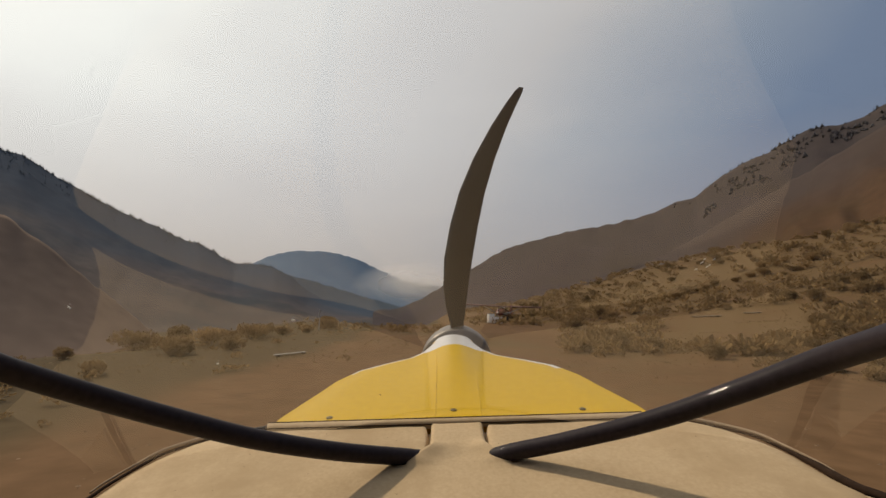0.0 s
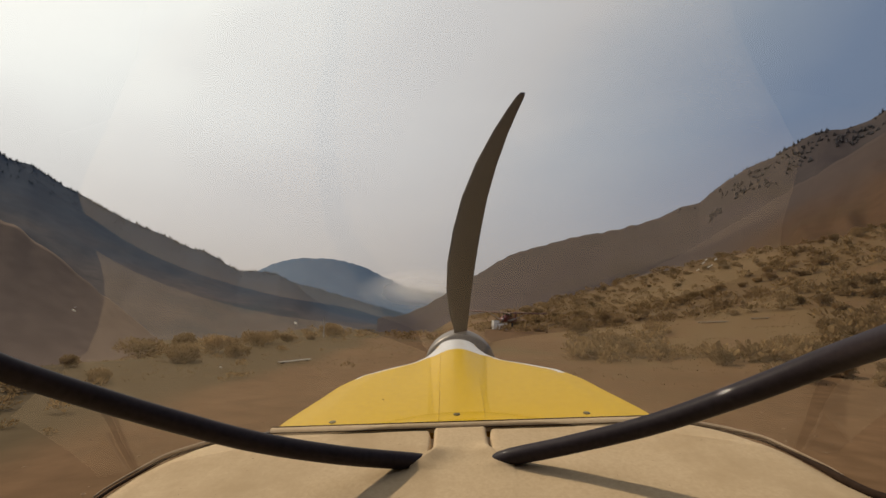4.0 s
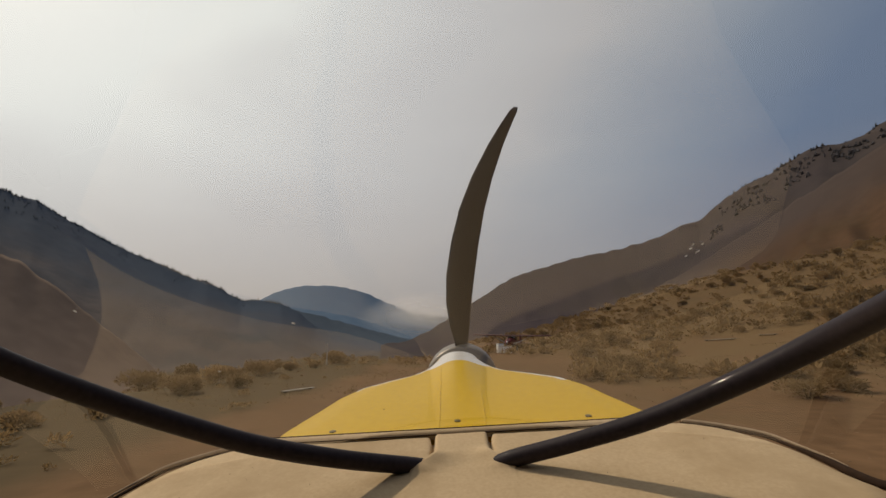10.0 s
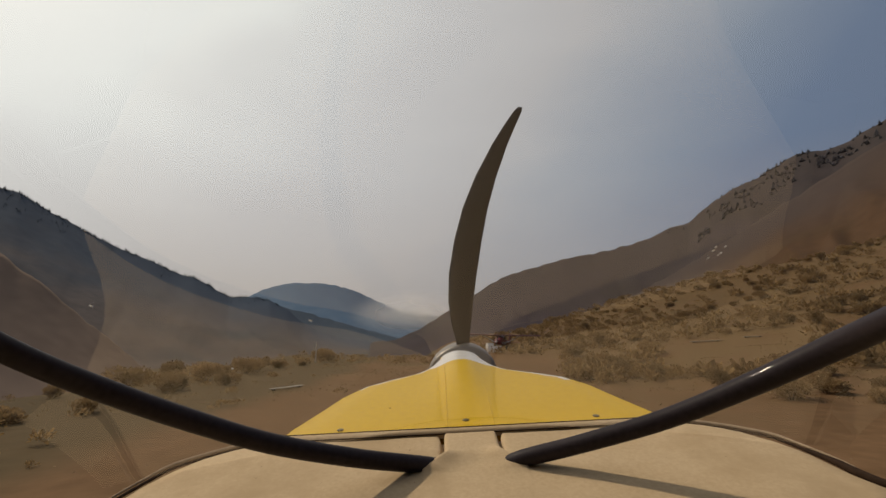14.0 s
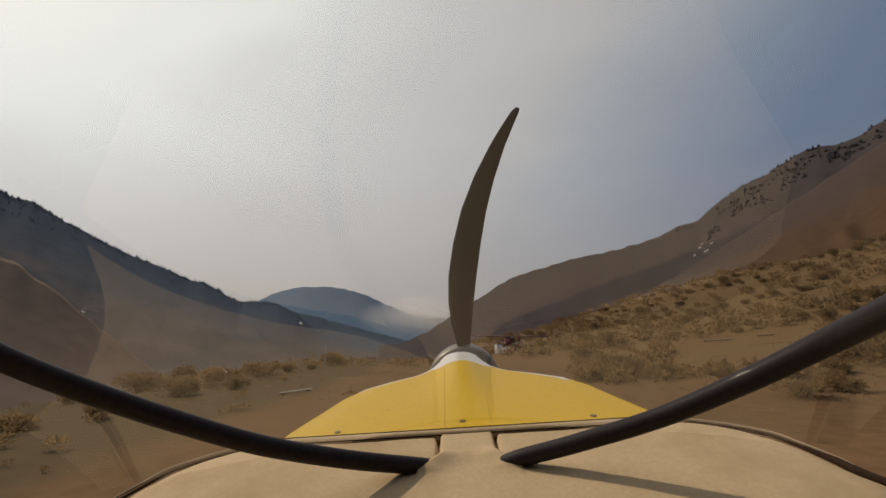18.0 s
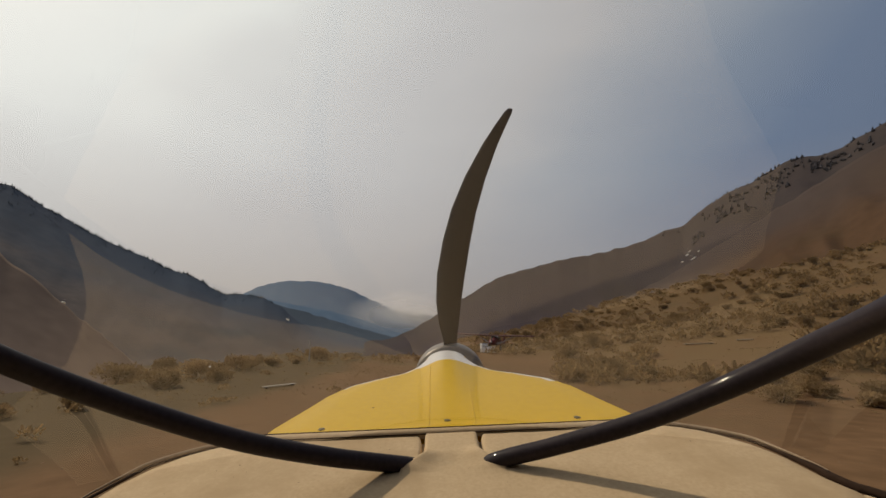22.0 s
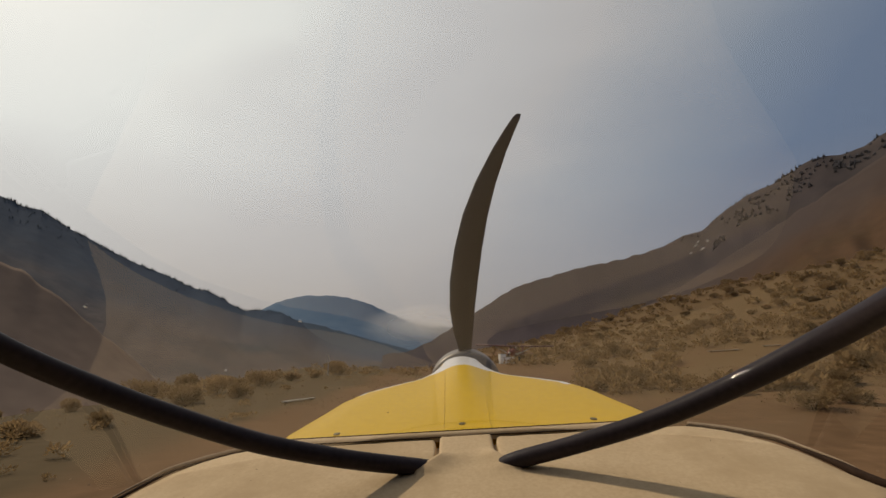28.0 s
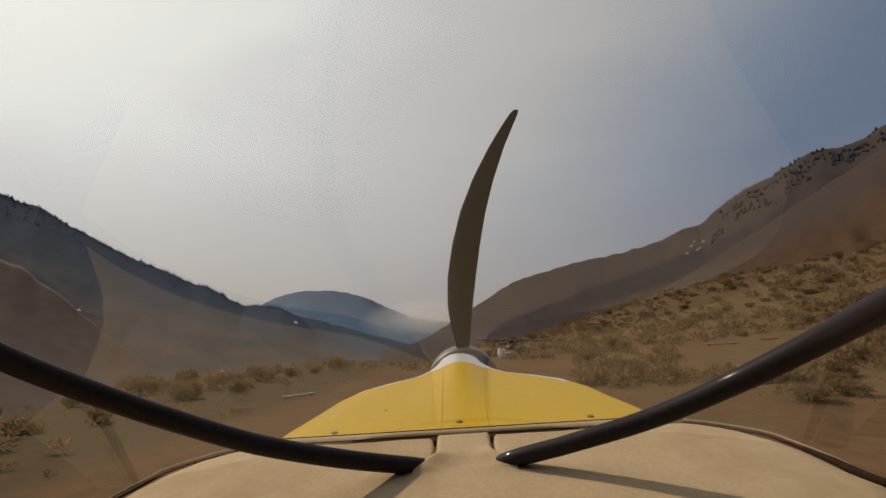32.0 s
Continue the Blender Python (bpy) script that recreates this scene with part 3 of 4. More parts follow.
# dark piping and frame round the pad's rim
for sgn in (-1, 1):
    pts = []
    for y in (0.66, 0.68, 0.70, 0.73, 0.76, 0.82, 0.86, 0.90, 0.92, 0.936):
        w = float(np.interp(y, DASH_Y, DASH_W))
        pts.append((MID + sgn * (w + 0.003), y + 0.003, dash_z(w, y) - 0.0025 + 0.0015 * math.sin(y * 60)))
    wedge = 0.0075 if sgn > 0 else 0.0035
    part("rim_piping", tube(pts, [wedge, wedge, wedge, wedge, wedge * 0.87, 0.0032, 0.0028, 0.0026, 0.0026, 0.0026], 8), PIPING, plane)
    part("rim_trim", tube([(p[0] + sgn * 0.0065, p[1] + 0.0065, p[2] + 0.003) for p in pts[3:]], [0.002, 0.0022, 0.0028, 0.0036, 0.004, 0.004, 0.0036], 8), RIM_TRIM, plane)

# brace tubes of the windscreen
LEFT = [(-0.036, 0.830, -0.414), (-0.081, 0.806, -0.393), (-0.193, 0.74, -0.3425), (-0.305, 0.68, -0.286), (-0.389, 0.61, -0.217), (-0.445, 0.54, -0.152), (-0.476, 0.47, -0.092), (-0.492, 0.41, -0.037), (-0.50, 0.33, 0.036)]
RIGHT = [(0.030, 0.850, -0.450), (0.084, 0.806, -0.395), (0.193, 0.77, -0.353), (0.32, 0.72, -0.296), (0.42, 0.656, -0.2242), (0.483, 0.578, -0.1508), (0.481, 0.486, -0.0945), (0.452, 0.38, -0.039)]


part("brace_tube", tube(LEFT, [0.0150, 0.0150, 0.0150, 0.0150, 0.0146, 0.0138, 0.0129, 0.0124, 0.0122], 28, caps=False), TUBE, plane, "glossy black brace tube")
part("brace_tube", tube(RIGHT, [0.0152, 0.0152, 0.0152, 0.0156, 0.0166, 0.0170, 0.0160, 0.0152], 28, caps=False), TUBE, plane, "glossy black brace tube")

# dark sills between the pad and the cabin's sides, and tan ledges ahead of them
# out of view, added to shape what the windscreen reflects
for sgn in (-1, 1):
    bm = bmesh.new()
    box(bm, (0.24, 0.33, 0.02), pose(MID + sgn * 0.70, 0.462, -0.430), 0.006)
    part("reflected_sill", bm, LINING, plane, "unseen dark sill added for the windscreen's reflection")
    bm = bmesh.new()
    box(bm, (0.26, 0.115, 0.02), pose(MID + sgn * 0.715, 0.677, -0.450), 0.006)
    box(bm, (0.26, 0.21, 0.02), pose(MID + sgn * 0.715, 0.75, -0.535), 0.006)
    part("reflected_ledge", bm, SUEDE, plane, "unseen tan ledge added to fill the windscreen's reflection")

# plain unseen cabin lining behind and over the seat, added to darken windscreen reflections
for name, size, at in (("cabin_roof", (1.30, 1.2, 0.03), (MID, -0.27, 0.49)), ("cabin_back", (1.34, 0.03, 1.44), (MID, -0.85, -0.29)),
                       ("cabin_side", (0.03, 1.2, 1.44), (MID - 0.68, -0.26, -0.29)), ("cabin_side", (0.03, 1.2, 1.44), (MID + 0.68, -0.26, -0.29)), ("cabin_floor", (1.34, 1.2, 0.03), (MID, -0.26, -1.03)),
                       ("panel", (1.05, 0.03, 0.60), (MID, 0.07, -0.73))):
    bm = bmesh.new()
    box(bm, size, pose(*at), 0.008)
    part(name, bm, LINING, plane)

# fuselage under the glare shield, and the gear that it stands on
def body(name, stations, material, label=""):
    """A rounded body through stations of (y, half width, top, bottom)."""
    vb, n = [], 28
    for y, w, top, low in stations:
        for k in range(n):
            a = 2 * math.pi * k / n
            c, q = math.cos(a), math.sin(a)
            vb.append((MID + w * math.copysign(abs(c) ** 0.32, c), y, (top + low) / 2 + (top - low) / 2 * math.copysign(abs(q) ** 0.32, q)))
    return flat(name, vb, grid_faces(len(stations), n, True), material, plane, label=label)


body("fuselage_belly", [(0.36, 0.62, -0.435, -1.14), (0.65, 0.60, -0.435, -1.13), (0.85, 0.56, -0.43, -1.10), (0.94, 0.40, -0.425, -0.98)], YELLOW, "yellow painted fuselage")
body("fuselage", [(0.34, 0.79, 0.555, -1.15), (-0.5, 0.80, 0.575, -1.16), (-1.33, 0.78, 0.55, -1.13), (-2.2, 0.58, 0.22, -1.0), (-3.6, 0.34, -0.02, -0.78), (-5.2, 0.08, -0.20, -0.46)], YELLOW, "yellow painted fuselage")
ground_inv = AIR.inverted()
for sgn in (-1, 1):
    axle = ground_inv @ Vector((sgn * 0.95, 0.75, 0.36))
    top = Vector((sgn * 0.40, 0.80, -1.02))
    part("gear_leg", tube([top, (top + axle) / 2 + Vector((0, 0, 0.02)), axle], 0.028, 10), BLACK, plane)
    wheel = part("wheel", lathe([(0.10, -0.11), (0.27, -0.13), (0.35, -0.08), (0.365, 0.0), (0.35, 0.08), (0.27, 0.13), (0.10, 0.11)], 28), RUBBER, plane, "large soft black tyre")
    wheel.matrix_basis = Matrix.Translation(axle) @ ground_inv.to_3x3().to_4x4() @ pose(0, 0, 0, 0, 0, 90)
tail = ground_inv @ Vector((0.0, -5.25, 0.13))
part("tail_strut", tube([Vector((MID, -5.05, -0.44)), (Vector((MID, -5.1, -0.44)) + tail) / 2, tail], 0.025, 8), BLACK, plane)
tail_wheel = part("tail_wheel", lathe([(0.04, -0.05), (0.11, -0.055), (0.14, 0.0), (0.11, 0.055), (0.04, 0.05)], 18), RUBBER, plane)
tail_wheel.matrix_basis = Matrix.Translation(tail) @ ground_inv.to_3x3().to_4x4() @ pose(0, 0, 0, 0, 0, 90)

# ---- windscreen ----
GLASS = bpy.data.materials.new("clear_acrylic")
GLASS.use_nodes = True
gn, gl = GLASS.node_tree.nodes, GLASS.node_tree.links
gn.remove(gn["Principled BSDF"])
clear, gloss, blend, fres = gn.new("ShaderNodeBsdfTransparent"), gn.new("ShaderNodeBsdfGlossy"), gn.new("ShaderNodeMixShader"), gn.new("ShaderNodeFresnel")
gloss.inputs["Roughness"].default_value = 0.0
clear.inputs["Color"].default_value = (0.96, 0.96, 0.96, 1)
fres.inputs["IOR"].default_value = 1.86
gl.new(fres.outputs[0], blend.inputs["Fac"])
gl.new(clear.outputs[0], blend.inputs[1])
gl.new(gloss.outputs[0], blend.inputs[2])
gl.new(blend.outputs[0], gn["Material Output"].inputs["Surface"])


def pane_at(u, k):
    """A bowed pane: u from side to side, k from the sill up over the cabin."""
    a = 0.573 * u
    spread = 0.812 + 0.191 * k
    y0 = 0.956 - 0.264 * (1 - math.cos(a)) / (1 - math.cos(0.573))
    return Vector((MID + spread * math.sin(a) / math.sin(0.573), y0 - 0.591 * max(k, 0.0) ** 1.184, -0.395 + 0.598 * k))


UN, KN = 96, 60
flat_vs = [pane_at((0.80 - 0.12 * j / KN) * (-1 + 2 * i / UN), 1.22 * j / KN) for j in range(KN + 1) for i in range(UN + 1)]
pane = flat("windscreen", flat_vs, grid_faces(KN + 1, UN + 1), GLASS, plane, label="clear bowed acrylic windscreen")
pane.visible_shadow = False
# translucent white stands for the sun's glint on each nick
CHIP = mat("pale_glint_chip", (0.86, 0.85, 0.83), (0.93, 0.92, 0.90), 50, 300, 0.5)
leafy(CHIP, 0.55)


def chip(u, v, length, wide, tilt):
    """A nick on the inner face of the pane, its glint put in as pale colour, along the way (u, v) seen from the seat.
    """
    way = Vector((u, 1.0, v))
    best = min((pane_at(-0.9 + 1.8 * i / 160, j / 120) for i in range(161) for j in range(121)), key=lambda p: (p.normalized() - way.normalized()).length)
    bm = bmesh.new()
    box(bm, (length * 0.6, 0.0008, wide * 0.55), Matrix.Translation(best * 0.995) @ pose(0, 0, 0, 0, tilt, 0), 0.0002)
    return part("nick", bm, CHIP, pane, "tiny nick with a painted pale glint")


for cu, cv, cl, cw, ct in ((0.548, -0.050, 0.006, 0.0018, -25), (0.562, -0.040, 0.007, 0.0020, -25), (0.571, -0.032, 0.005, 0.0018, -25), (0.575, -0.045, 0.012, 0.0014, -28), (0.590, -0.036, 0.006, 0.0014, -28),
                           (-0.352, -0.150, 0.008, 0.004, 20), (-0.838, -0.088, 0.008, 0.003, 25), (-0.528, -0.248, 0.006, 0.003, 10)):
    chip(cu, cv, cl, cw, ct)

# ---- conifers ----
def conifer_mesh(rng, height, radius, whorls, lean):
    """Crown of ragged, drooping skirts of needles, one over the other."""
    vs6, fs6 = [], []
    for w in range(whorls):
        k = w / (whorls - 1)
        z = height * (0.10 + 0.82 * k)
        rr = (radius * (1 - k) ** 0.8 + 0.035 * height * (1 - k) + 0.12) * rng.uniform(0.75, 1.15)
        n = 9 if k < 0.6 else 7
        o = len(vs6)
        off = Vector((lean * z + rng.uniform(-0.12, 0.12) * rr, rng.uniform(-0.12, 0.12) * rr, 0))
        vs6.append(Vector((0, 0, min(z + height * 1.7 / whorls, height))) + off * 0.5)
        turn = rng.random() * 6.28
        for i in range(n):
            a = turn + 2 * math.pi * i / n
            L = rr * (rng.uniform(0.85, 1.2) if i % 2 else rng.uniform(0.4, 0.75))
            vs6.append(Vector((L * math.cos(a), L * math.sin(a), z - L * 0.25)) + off)
        vs6.append(Vector((0, 0, z)) + off)
        for i in range(n):
            a, b = o + 1 + i, o + 1 + (i + 1) % n
            fs6 += [(o, a, b), (o + n + 1, b, a)]
    return vs6, fs6


rng = random.Random(4)
kinds = []
for i in range(4):
    hgt = (13.0, 15.5, 11.0, 8.5)[i]
    tree = new("conifer_tree")
    part("trunk", tube([(0, 0, -1.0), (0.05, 0, hgt * 0.4), (0.02, 0.03, hgt * 0.97)], [0.26, 0.16, 0.03], 7), BARK, tree)
    flat("crown", *conifer_mesh(rng, hgt, (3.0, 3.3, 2.9, 2.5)[i], (13, 15, 12, 10)[i], 0.01), CONIFER, tree, smooth=False, label="sparse needles in tones greyed and blued for haze")
    tagged(tree, "dark conifer tree on the dry mountainside", "tree", "conifers on the mountainside")
    kinds.append(tree)
spots = []
# along the crest, then in clumps below it
for i in range(70):
    az = 31.2 + 18.5 * rng.random() ** 0.8
    if fract(az * 0.6, 5.0) > -0.12:
        spots.append((az, 0.985 + 0.02 * rng.random()))
for caz, cs, n, wa, ws in ((41, 0.93, 26, 3.0, 0.035), (37, 0.93, 18, 2.6, 0.03), (44.5, 0.94, 20, 2.5, 0.03), (34.4, 0.85, 12, 1.1, 0.025), (31.2, 0.80, 10, 0.8, 0.025), (38.8, 0.86, 9, 1.4, 0.025), (36.3, 0.83, 5, 0.9, 0.03), (33.0, 0.91, 8, 1.0, 0.02), (29.5, 0.97, 3, 2.5, 0.02)):
    for _ in range(int(n * 2.2)):
        spots.append((caz + wa * rng.uniform(-1, 1), cs + ws * rng.uniform(-1, 1)))
for i, (az, s) in enumerate(spots):
    p = right_at(az, min(s, 1.0)) - Vector((0, 0, 0.4))
    k = rng.uniform(0.32, 0.66)
    m = Matrix.Translation(p) @ pose(0, 0, 0, rng.uniform(-3, 3), rng.uniform(-3, 3), rng.uniform(0, 360)) @ Matrix.Diagonal((1.4 * k, 1.4 * k, k, 1))
    if i < 4:
        kinds[i].matrix_world = m
    else:
        src = kinds[rng.randrange(4)]
        t = copy_thing(src, Matrix())
        t.matrix_basis = m


def far_wood(name, at, picks, lo, hi, label):
    vs7, fs7 = [], []
    for az, s in picks:
        base = at(az, min(s, 1.0)) - Vector((0, 0, 0.6))
        h = rng.uniform(lo, hi)
        v, f = conifer_mesh(rng, h, h * rng.uniform(0.17, 0.27), 9, rng.uniform(-0.03, 0.03))
        o = len(vs7)
        vs7 += [base + p for p in v]
        fs7 += [tuple(i + o for i in q) for q in f]
    ob = flat(name, vs7, fs7, FAR_CONIFER, None, smooth=False)
    return tagged(ob, label, "trees", kind="stuff")


crest_left = [(-53 + 33 * (i + rng.random()) / 330, 0.985 + 0.02 * rng.random()) for i in range(330) if fract(i * 0.11, 2.0) > -0.22]
slope_left = []
while len(slope_left) < 150:
    az, s = rng.uniform(-60, -19), rng.uniform(0.86, 0.99)
    if fract(az * 0.35, s * 5, 8.0) + 0.9 * (s - 0.72) > 0.16:
        slope_left.append((az, s))
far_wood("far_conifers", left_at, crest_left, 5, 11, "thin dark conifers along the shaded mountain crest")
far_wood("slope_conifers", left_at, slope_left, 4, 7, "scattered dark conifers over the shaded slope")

# ---- sagebrush ----
def bush_leaves(rng, r, h, n, size):
    vs8, fs8 = [], []
    lobes = [(Vector((rng.uniform(-0.5, 0.5) * r, rng.uniform(-0.5, 0.5) * r, h * rng.uniform(0.4, 0.62))), rng.uniform(0.35, 0.6)) for _ in range(7)]
    for _ in range(n):
        c, q = lobes[rng.randrange(7)]
        d = Vector((rng.gauss(0, 1), rng.gauss(0, 1), rng.gauss(0.15, 0.8))).normalized()
        p = c + Vector((d.x * r * q, d.y * r * q, d.z * h * q * 0.8)) * rng.uniform(0.6, 1.05)
        p.z = max(p.z, 0.03)
        out = (d + Vector((0, 0, 0.7))).normalized()
        sd = out.cross(Vector((rng.gauss(0, 1), rng.gauss(0, 1), rng.gauss(0, 1)))).normalized()
        L = size * rng.uniform(0.6, 1.4)
        b = len(vs8)
        vs8 += [p - sd * L * 0.3, p + sd * L * 0.3, p + out * L + sd * L * 0.16, p + out * L * 0.9 - sd * L * 0.2]
        fs8.append((b, b + 1, b + 2, b + 3))
    return vs8, fs8


rng = random.Random(12)
bushes = []
for i in range(5):
    r, h = ((0.75, 0.85), (0.95, 1.0), (0.55, 0.6), (1.1, 1.15), (0.7, 1.2))[i]
    b = new("sagebrush")
    for j in range(4):
        a = 1.57 * j + rng.random()
        part("stem", tube([(0.04 * math.cos(a), 0.04 * math.sin(a), -0.1), (0.2 * r * math.cos(a), 0.2 * r * math.sin(a), h * 0.3), (0.45 * r * math.cos(a), 0.45 * r * math.sin(a), h * 0.62)], [0.022, 0.016, 0.006], 5), BARK, b)
    flat("foliage", *bush_leaves(rng, r, h, 1500, 0.10), SAGE, b, smooth=False)
    tagged(b, "dry olive brown sagebrush on bare dirt", "shrub", "sagebrush round the airstrip")
    bushes.append(b)


def on_ground(az, r):
    x, y = r * math.sin(radians(az)), r * math.cos(radians(az))
    return Vector((x, y, ground_z(x, y)))


def ground_hit(az, el):
    """Where a line of sight of that azimuth and rise first meets the ground."""
    r = 5.0
    while r < 400:
        p = on_ground(az, r)
        if p.z > EYE_Z + r * el:
            return p
        r += 0.25
    return p


MARKS = [(ground_hit(-20.4, -0.1062), ground_hit(-16.9, -0.1000)), (ground_hit(28.8, -0.0077), ground_hit(31.7, -0.0050)), (ground_hit(33.8, 0.0018), ground_hit(35.3, 0.0030))]


def open_ground(p):
    """Bare dirt is kept round the runway markers, towards the strip."""
    r, az = p.to_2d().length, math.degrees(math.atan2(p.x, p.y))
    for m0, m1 in MARKS:
        m = (m0 + m1) / 2
        rm, am = m.to_2d().length, math.degrees(math.atan2(m.x, m.y))
        if abs(az - am) < 5 and rm - 16 < r < rm + 2:
            return True
    return False


sites = []
while len(sites) < 235:
    az, r = rng.uniform(6, 62), 20 + 90 * rng.random() ** 0.75
    if r < 24 + 18 * smooth01((30 - az) / 30) or (az < 15 and r < 50):
        continue
    p = on_ground(az, r)
    if not open_ground(p) and fract(p.x / 14, p.y / 14, 4.0) > -0.12 and all((p - q).length > 1.3 for q in sites):
        sites.append(p)
while len(sites) < 257:
    az, r = rng.uniform(-58, -7), 22 + 62 * rng.random()
    p = on_ground(az, r)
    if p.x < -4 and not open_ground(p) and all((p - q).length > 1.5 for q in sites):
        sites.append(p)
for _ in range(14):
    sites.append(on_ground(rng.uniform(-58, -18), rng.uniform(20, 38)))
for _ in range(4):
    sites.append(on_ground(rng.uniform(-62, -33), rng.uniform(16, 26)))
for _ in range(8):
    sites.append(on_ground(rng.uniform(38, 62), rng.uniform(20, 28)))
for az, r in ((49, 21), (37, 20), (56, 18.5), (44, 23)):
    sites.append(on_ground(az, r))
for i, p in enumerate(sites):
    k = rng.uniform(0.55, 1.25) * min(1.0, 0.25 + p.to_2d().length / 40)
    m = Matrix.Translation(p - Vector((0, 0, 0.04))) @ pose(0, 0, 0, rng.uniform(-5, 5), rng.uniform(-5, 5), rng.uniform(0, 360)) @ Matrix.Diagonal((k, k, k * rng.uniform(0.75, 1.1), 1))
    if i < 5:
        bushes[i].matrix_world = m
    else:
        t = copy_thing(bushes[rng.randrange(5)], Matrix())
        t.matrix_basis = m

# low scrub and grass that nobody could count
vs9, fs9 = [], []
tries = 0
while tries < 4200:
    tries += 1
    az, r = rng.uniform(3, 66), 26 + 330 * rng.random() ** 1.6
    p = on_ground(az, r)
    if (az < 15 and r < 50) or open_ground(p):
        continue
    if fract(p.x / 22, p.y / 22, 6.0) + 0.3 * fract(p.x / 5, p.y / 5, 1.0) < -0.05:
        continue
    k = rng.uniform(0.25, 0.75) * (1 + r / 250)
    v, f = bush_leaves(rng, k, k * 0.9, 26, 0.42 * k)
    o = len(vs9)
    vs9 += [p + q for q in v]
    fs9 += [tuple(i + o for i in q) for q in f]
for _ in range(1100):
    az, r = rng.uniform(9, 62), 23 + 85 * rng.random() ** 0.8
    p = on_ground(az, r)
    if (az < 15 and r < 50) or open_ground(p) or fract(p.x / 11, p.y / 11, 3.3) < -0.12:
        continue
    k = rng.uniform(0.28, 0.70)
    v, f = bush_leaves(rng, k, k * rng.uniform(0.8, 1.2), 90, 0.24 * k)
    o = len(vs9)
    vs9 += [p + q for q in v]
    fs9 += [tuple(i + o for i in q) for q in f]
for _ in range(4200):
    az, r = rng.uniform(-66, 3), 40 + 330 * rng.random() ** 1.3
    p = on_ground(az, r)
    if fract(p.x / 16, p.y / 16, 6.0) < -0.12:
        continue
    k = rng.uniform(0.15, 0.42) * (1 + r / 250)
    v, f = bush_leaves(rng, k, k * 0.8, 24, 0.42 * k)
    o = len(vs9)
    vs9 += [p + q for q in v]
    fs9 += [tuple(i + o for i in q) for q in f]
for _ in range(300):
    az, r = rng.uniform(-66, -12), 8 + 34 * rng.random()
    p = on_ground(az, r)
    if p.x > -3.5 or open_ground(p) or fract(p.x / 7, p.y / 7, 3.0) < -0.05:
        continue
    k = rng.uniform(0.12, 0.36)
    v, f = bush_leaves(rng, k, k * 0.8, 60, 0.24 * k)
    o = len(vs9)
    vs9 += [p + q for q in v]
    fs9 += [tuple(i + o for i in q) for q in f]
tagged(flat("low_scrub", vs9, fs9, SAGE_STUFF, None, smooth=False), "low dry scrub scattered over the dirt", "scrub", kind="stuff")

vs10, fs10 = [], []
for _ in range(17000):
    left = rng.random() < 0.5
    az, r = (rng.uniform(-68, -4) if left else rng.uniform(14, 66)), 9 + 75 * rng.random() ** 1.4
    p = on_ground(az, r)
    if fract(p.x / 6, p.y / 6, 9.0) < (-0.3 if left else -0.15):
        continue
    if r < 17 or (r < 26 and rng.random() < 0.6):
        continue
    for _b in range(5):
        a = rng.uniform(0, 6.28)
        L, lean = rng.uniform(0.04, 0.13), rng.uniform(0.5, 1.8)
        d = Vector((math.cos(a), math.sin(a), 0))
        sd = Vector((-d.y, d.x, 0)) * 0.007 * (1 + r / 20)
        q = p + Vector((rng.uniform(-0.1, 0.1), rng.uniform(-0.1, 0.1), -0.01))
        b = len(vs10)
        vs10 += [q - sd, q + sd, q + d * L * lean + Vector((0, 0, L))]
        fs10.append((b, b + 1, b + 2))
tagged(flat("dry_grass", vs10, fs10, GRASS, None, smooth=False), "sparse dry straw coloured grass tufts", "grass", kind="stuff")

# loose stones
STONE = mat("pale_stone", (0.15, 0.098, 0.056), (0.215, 0.145, 0.088), 3, 20, 0.9, island=0.3, spec=0.08)
vs11, fs11 = [], []
for _ in range(1700):
    az, r = rng.uniform(-66, 66), 6 + 60 * rng.random() ** 1.4
    p = on_ground(az, r)
    k = rng.uniform(0.010, 0.038) * (1 + r / 40)
    o = len(vs11)
    for d in ((1, 0, 0), (-1, 0, 0), (0, 1, 0), (0, -1, 0), (0, 0, 0.45), (0, 0, -0.5)):
        vs11.append(p + Vector(d) * k * rng.uniform(0.6, 1.2))
    for a, b, c in ((0, 2, 4), (2, 1, 4), (1, 3, 4), (3, 0, 4), (2, 0, 5), (1, 2, 5), (3, 1, 5), (0, 3, 5)):
        fs11.append((o + a, o + b, o + c))
tagged(flat("loose_stones", vs11, fs11, STONE, None, smooth=False), "small pale stones on the dirt", "stones", kind="stuff")

# ---- wildfire smoke lying across the far valley ----
SMOKE_MAT = bpy.data.materials.new("thin_smoke")
SMOKE_MAT.use_nodes = True
sn, sl = SMOKE_MAT.node_tree.nodes, SMOKE_MAT.node_tree.links
sn.remove(sn["Principled BSDF"])
thin, pale, both = sn.new("ShaderNodeBsdfTransparent"), sn.new("ShaderNodeBsdfTranslucent"), sn.new("ShaderNodeMixShader")
pale.inputs["Color"].default_value = (0.74, 0.71, 0.69, 1)
gen, blob = sn.new("ShaderNodeTexCoord"), sn.new("ShaderNodeTexGradient")
blob.gradient_type = "SPHERICAL"
shift = sn.new("ShaderNodeMapping")
shift.inputs["Location"].default_value = (-1.0, 0.0, -1.0)
shift.inputs["Scale"].default_value = (2.0, 0.0, 2.0)
wisp = sn.new("ShaderNodeTexNoise")
wisp.inputs["Scale"].default_value = 2.0
wisp.inputs["Detail"].default_value = 5.0
amount = sn.new("ShaderNodeMath")
amount.operation = "MULTIPLY"
amount.use_clamp = True
gain = sn.new("ShaderNodeMath")
gain.operation = "MULTIPLY"
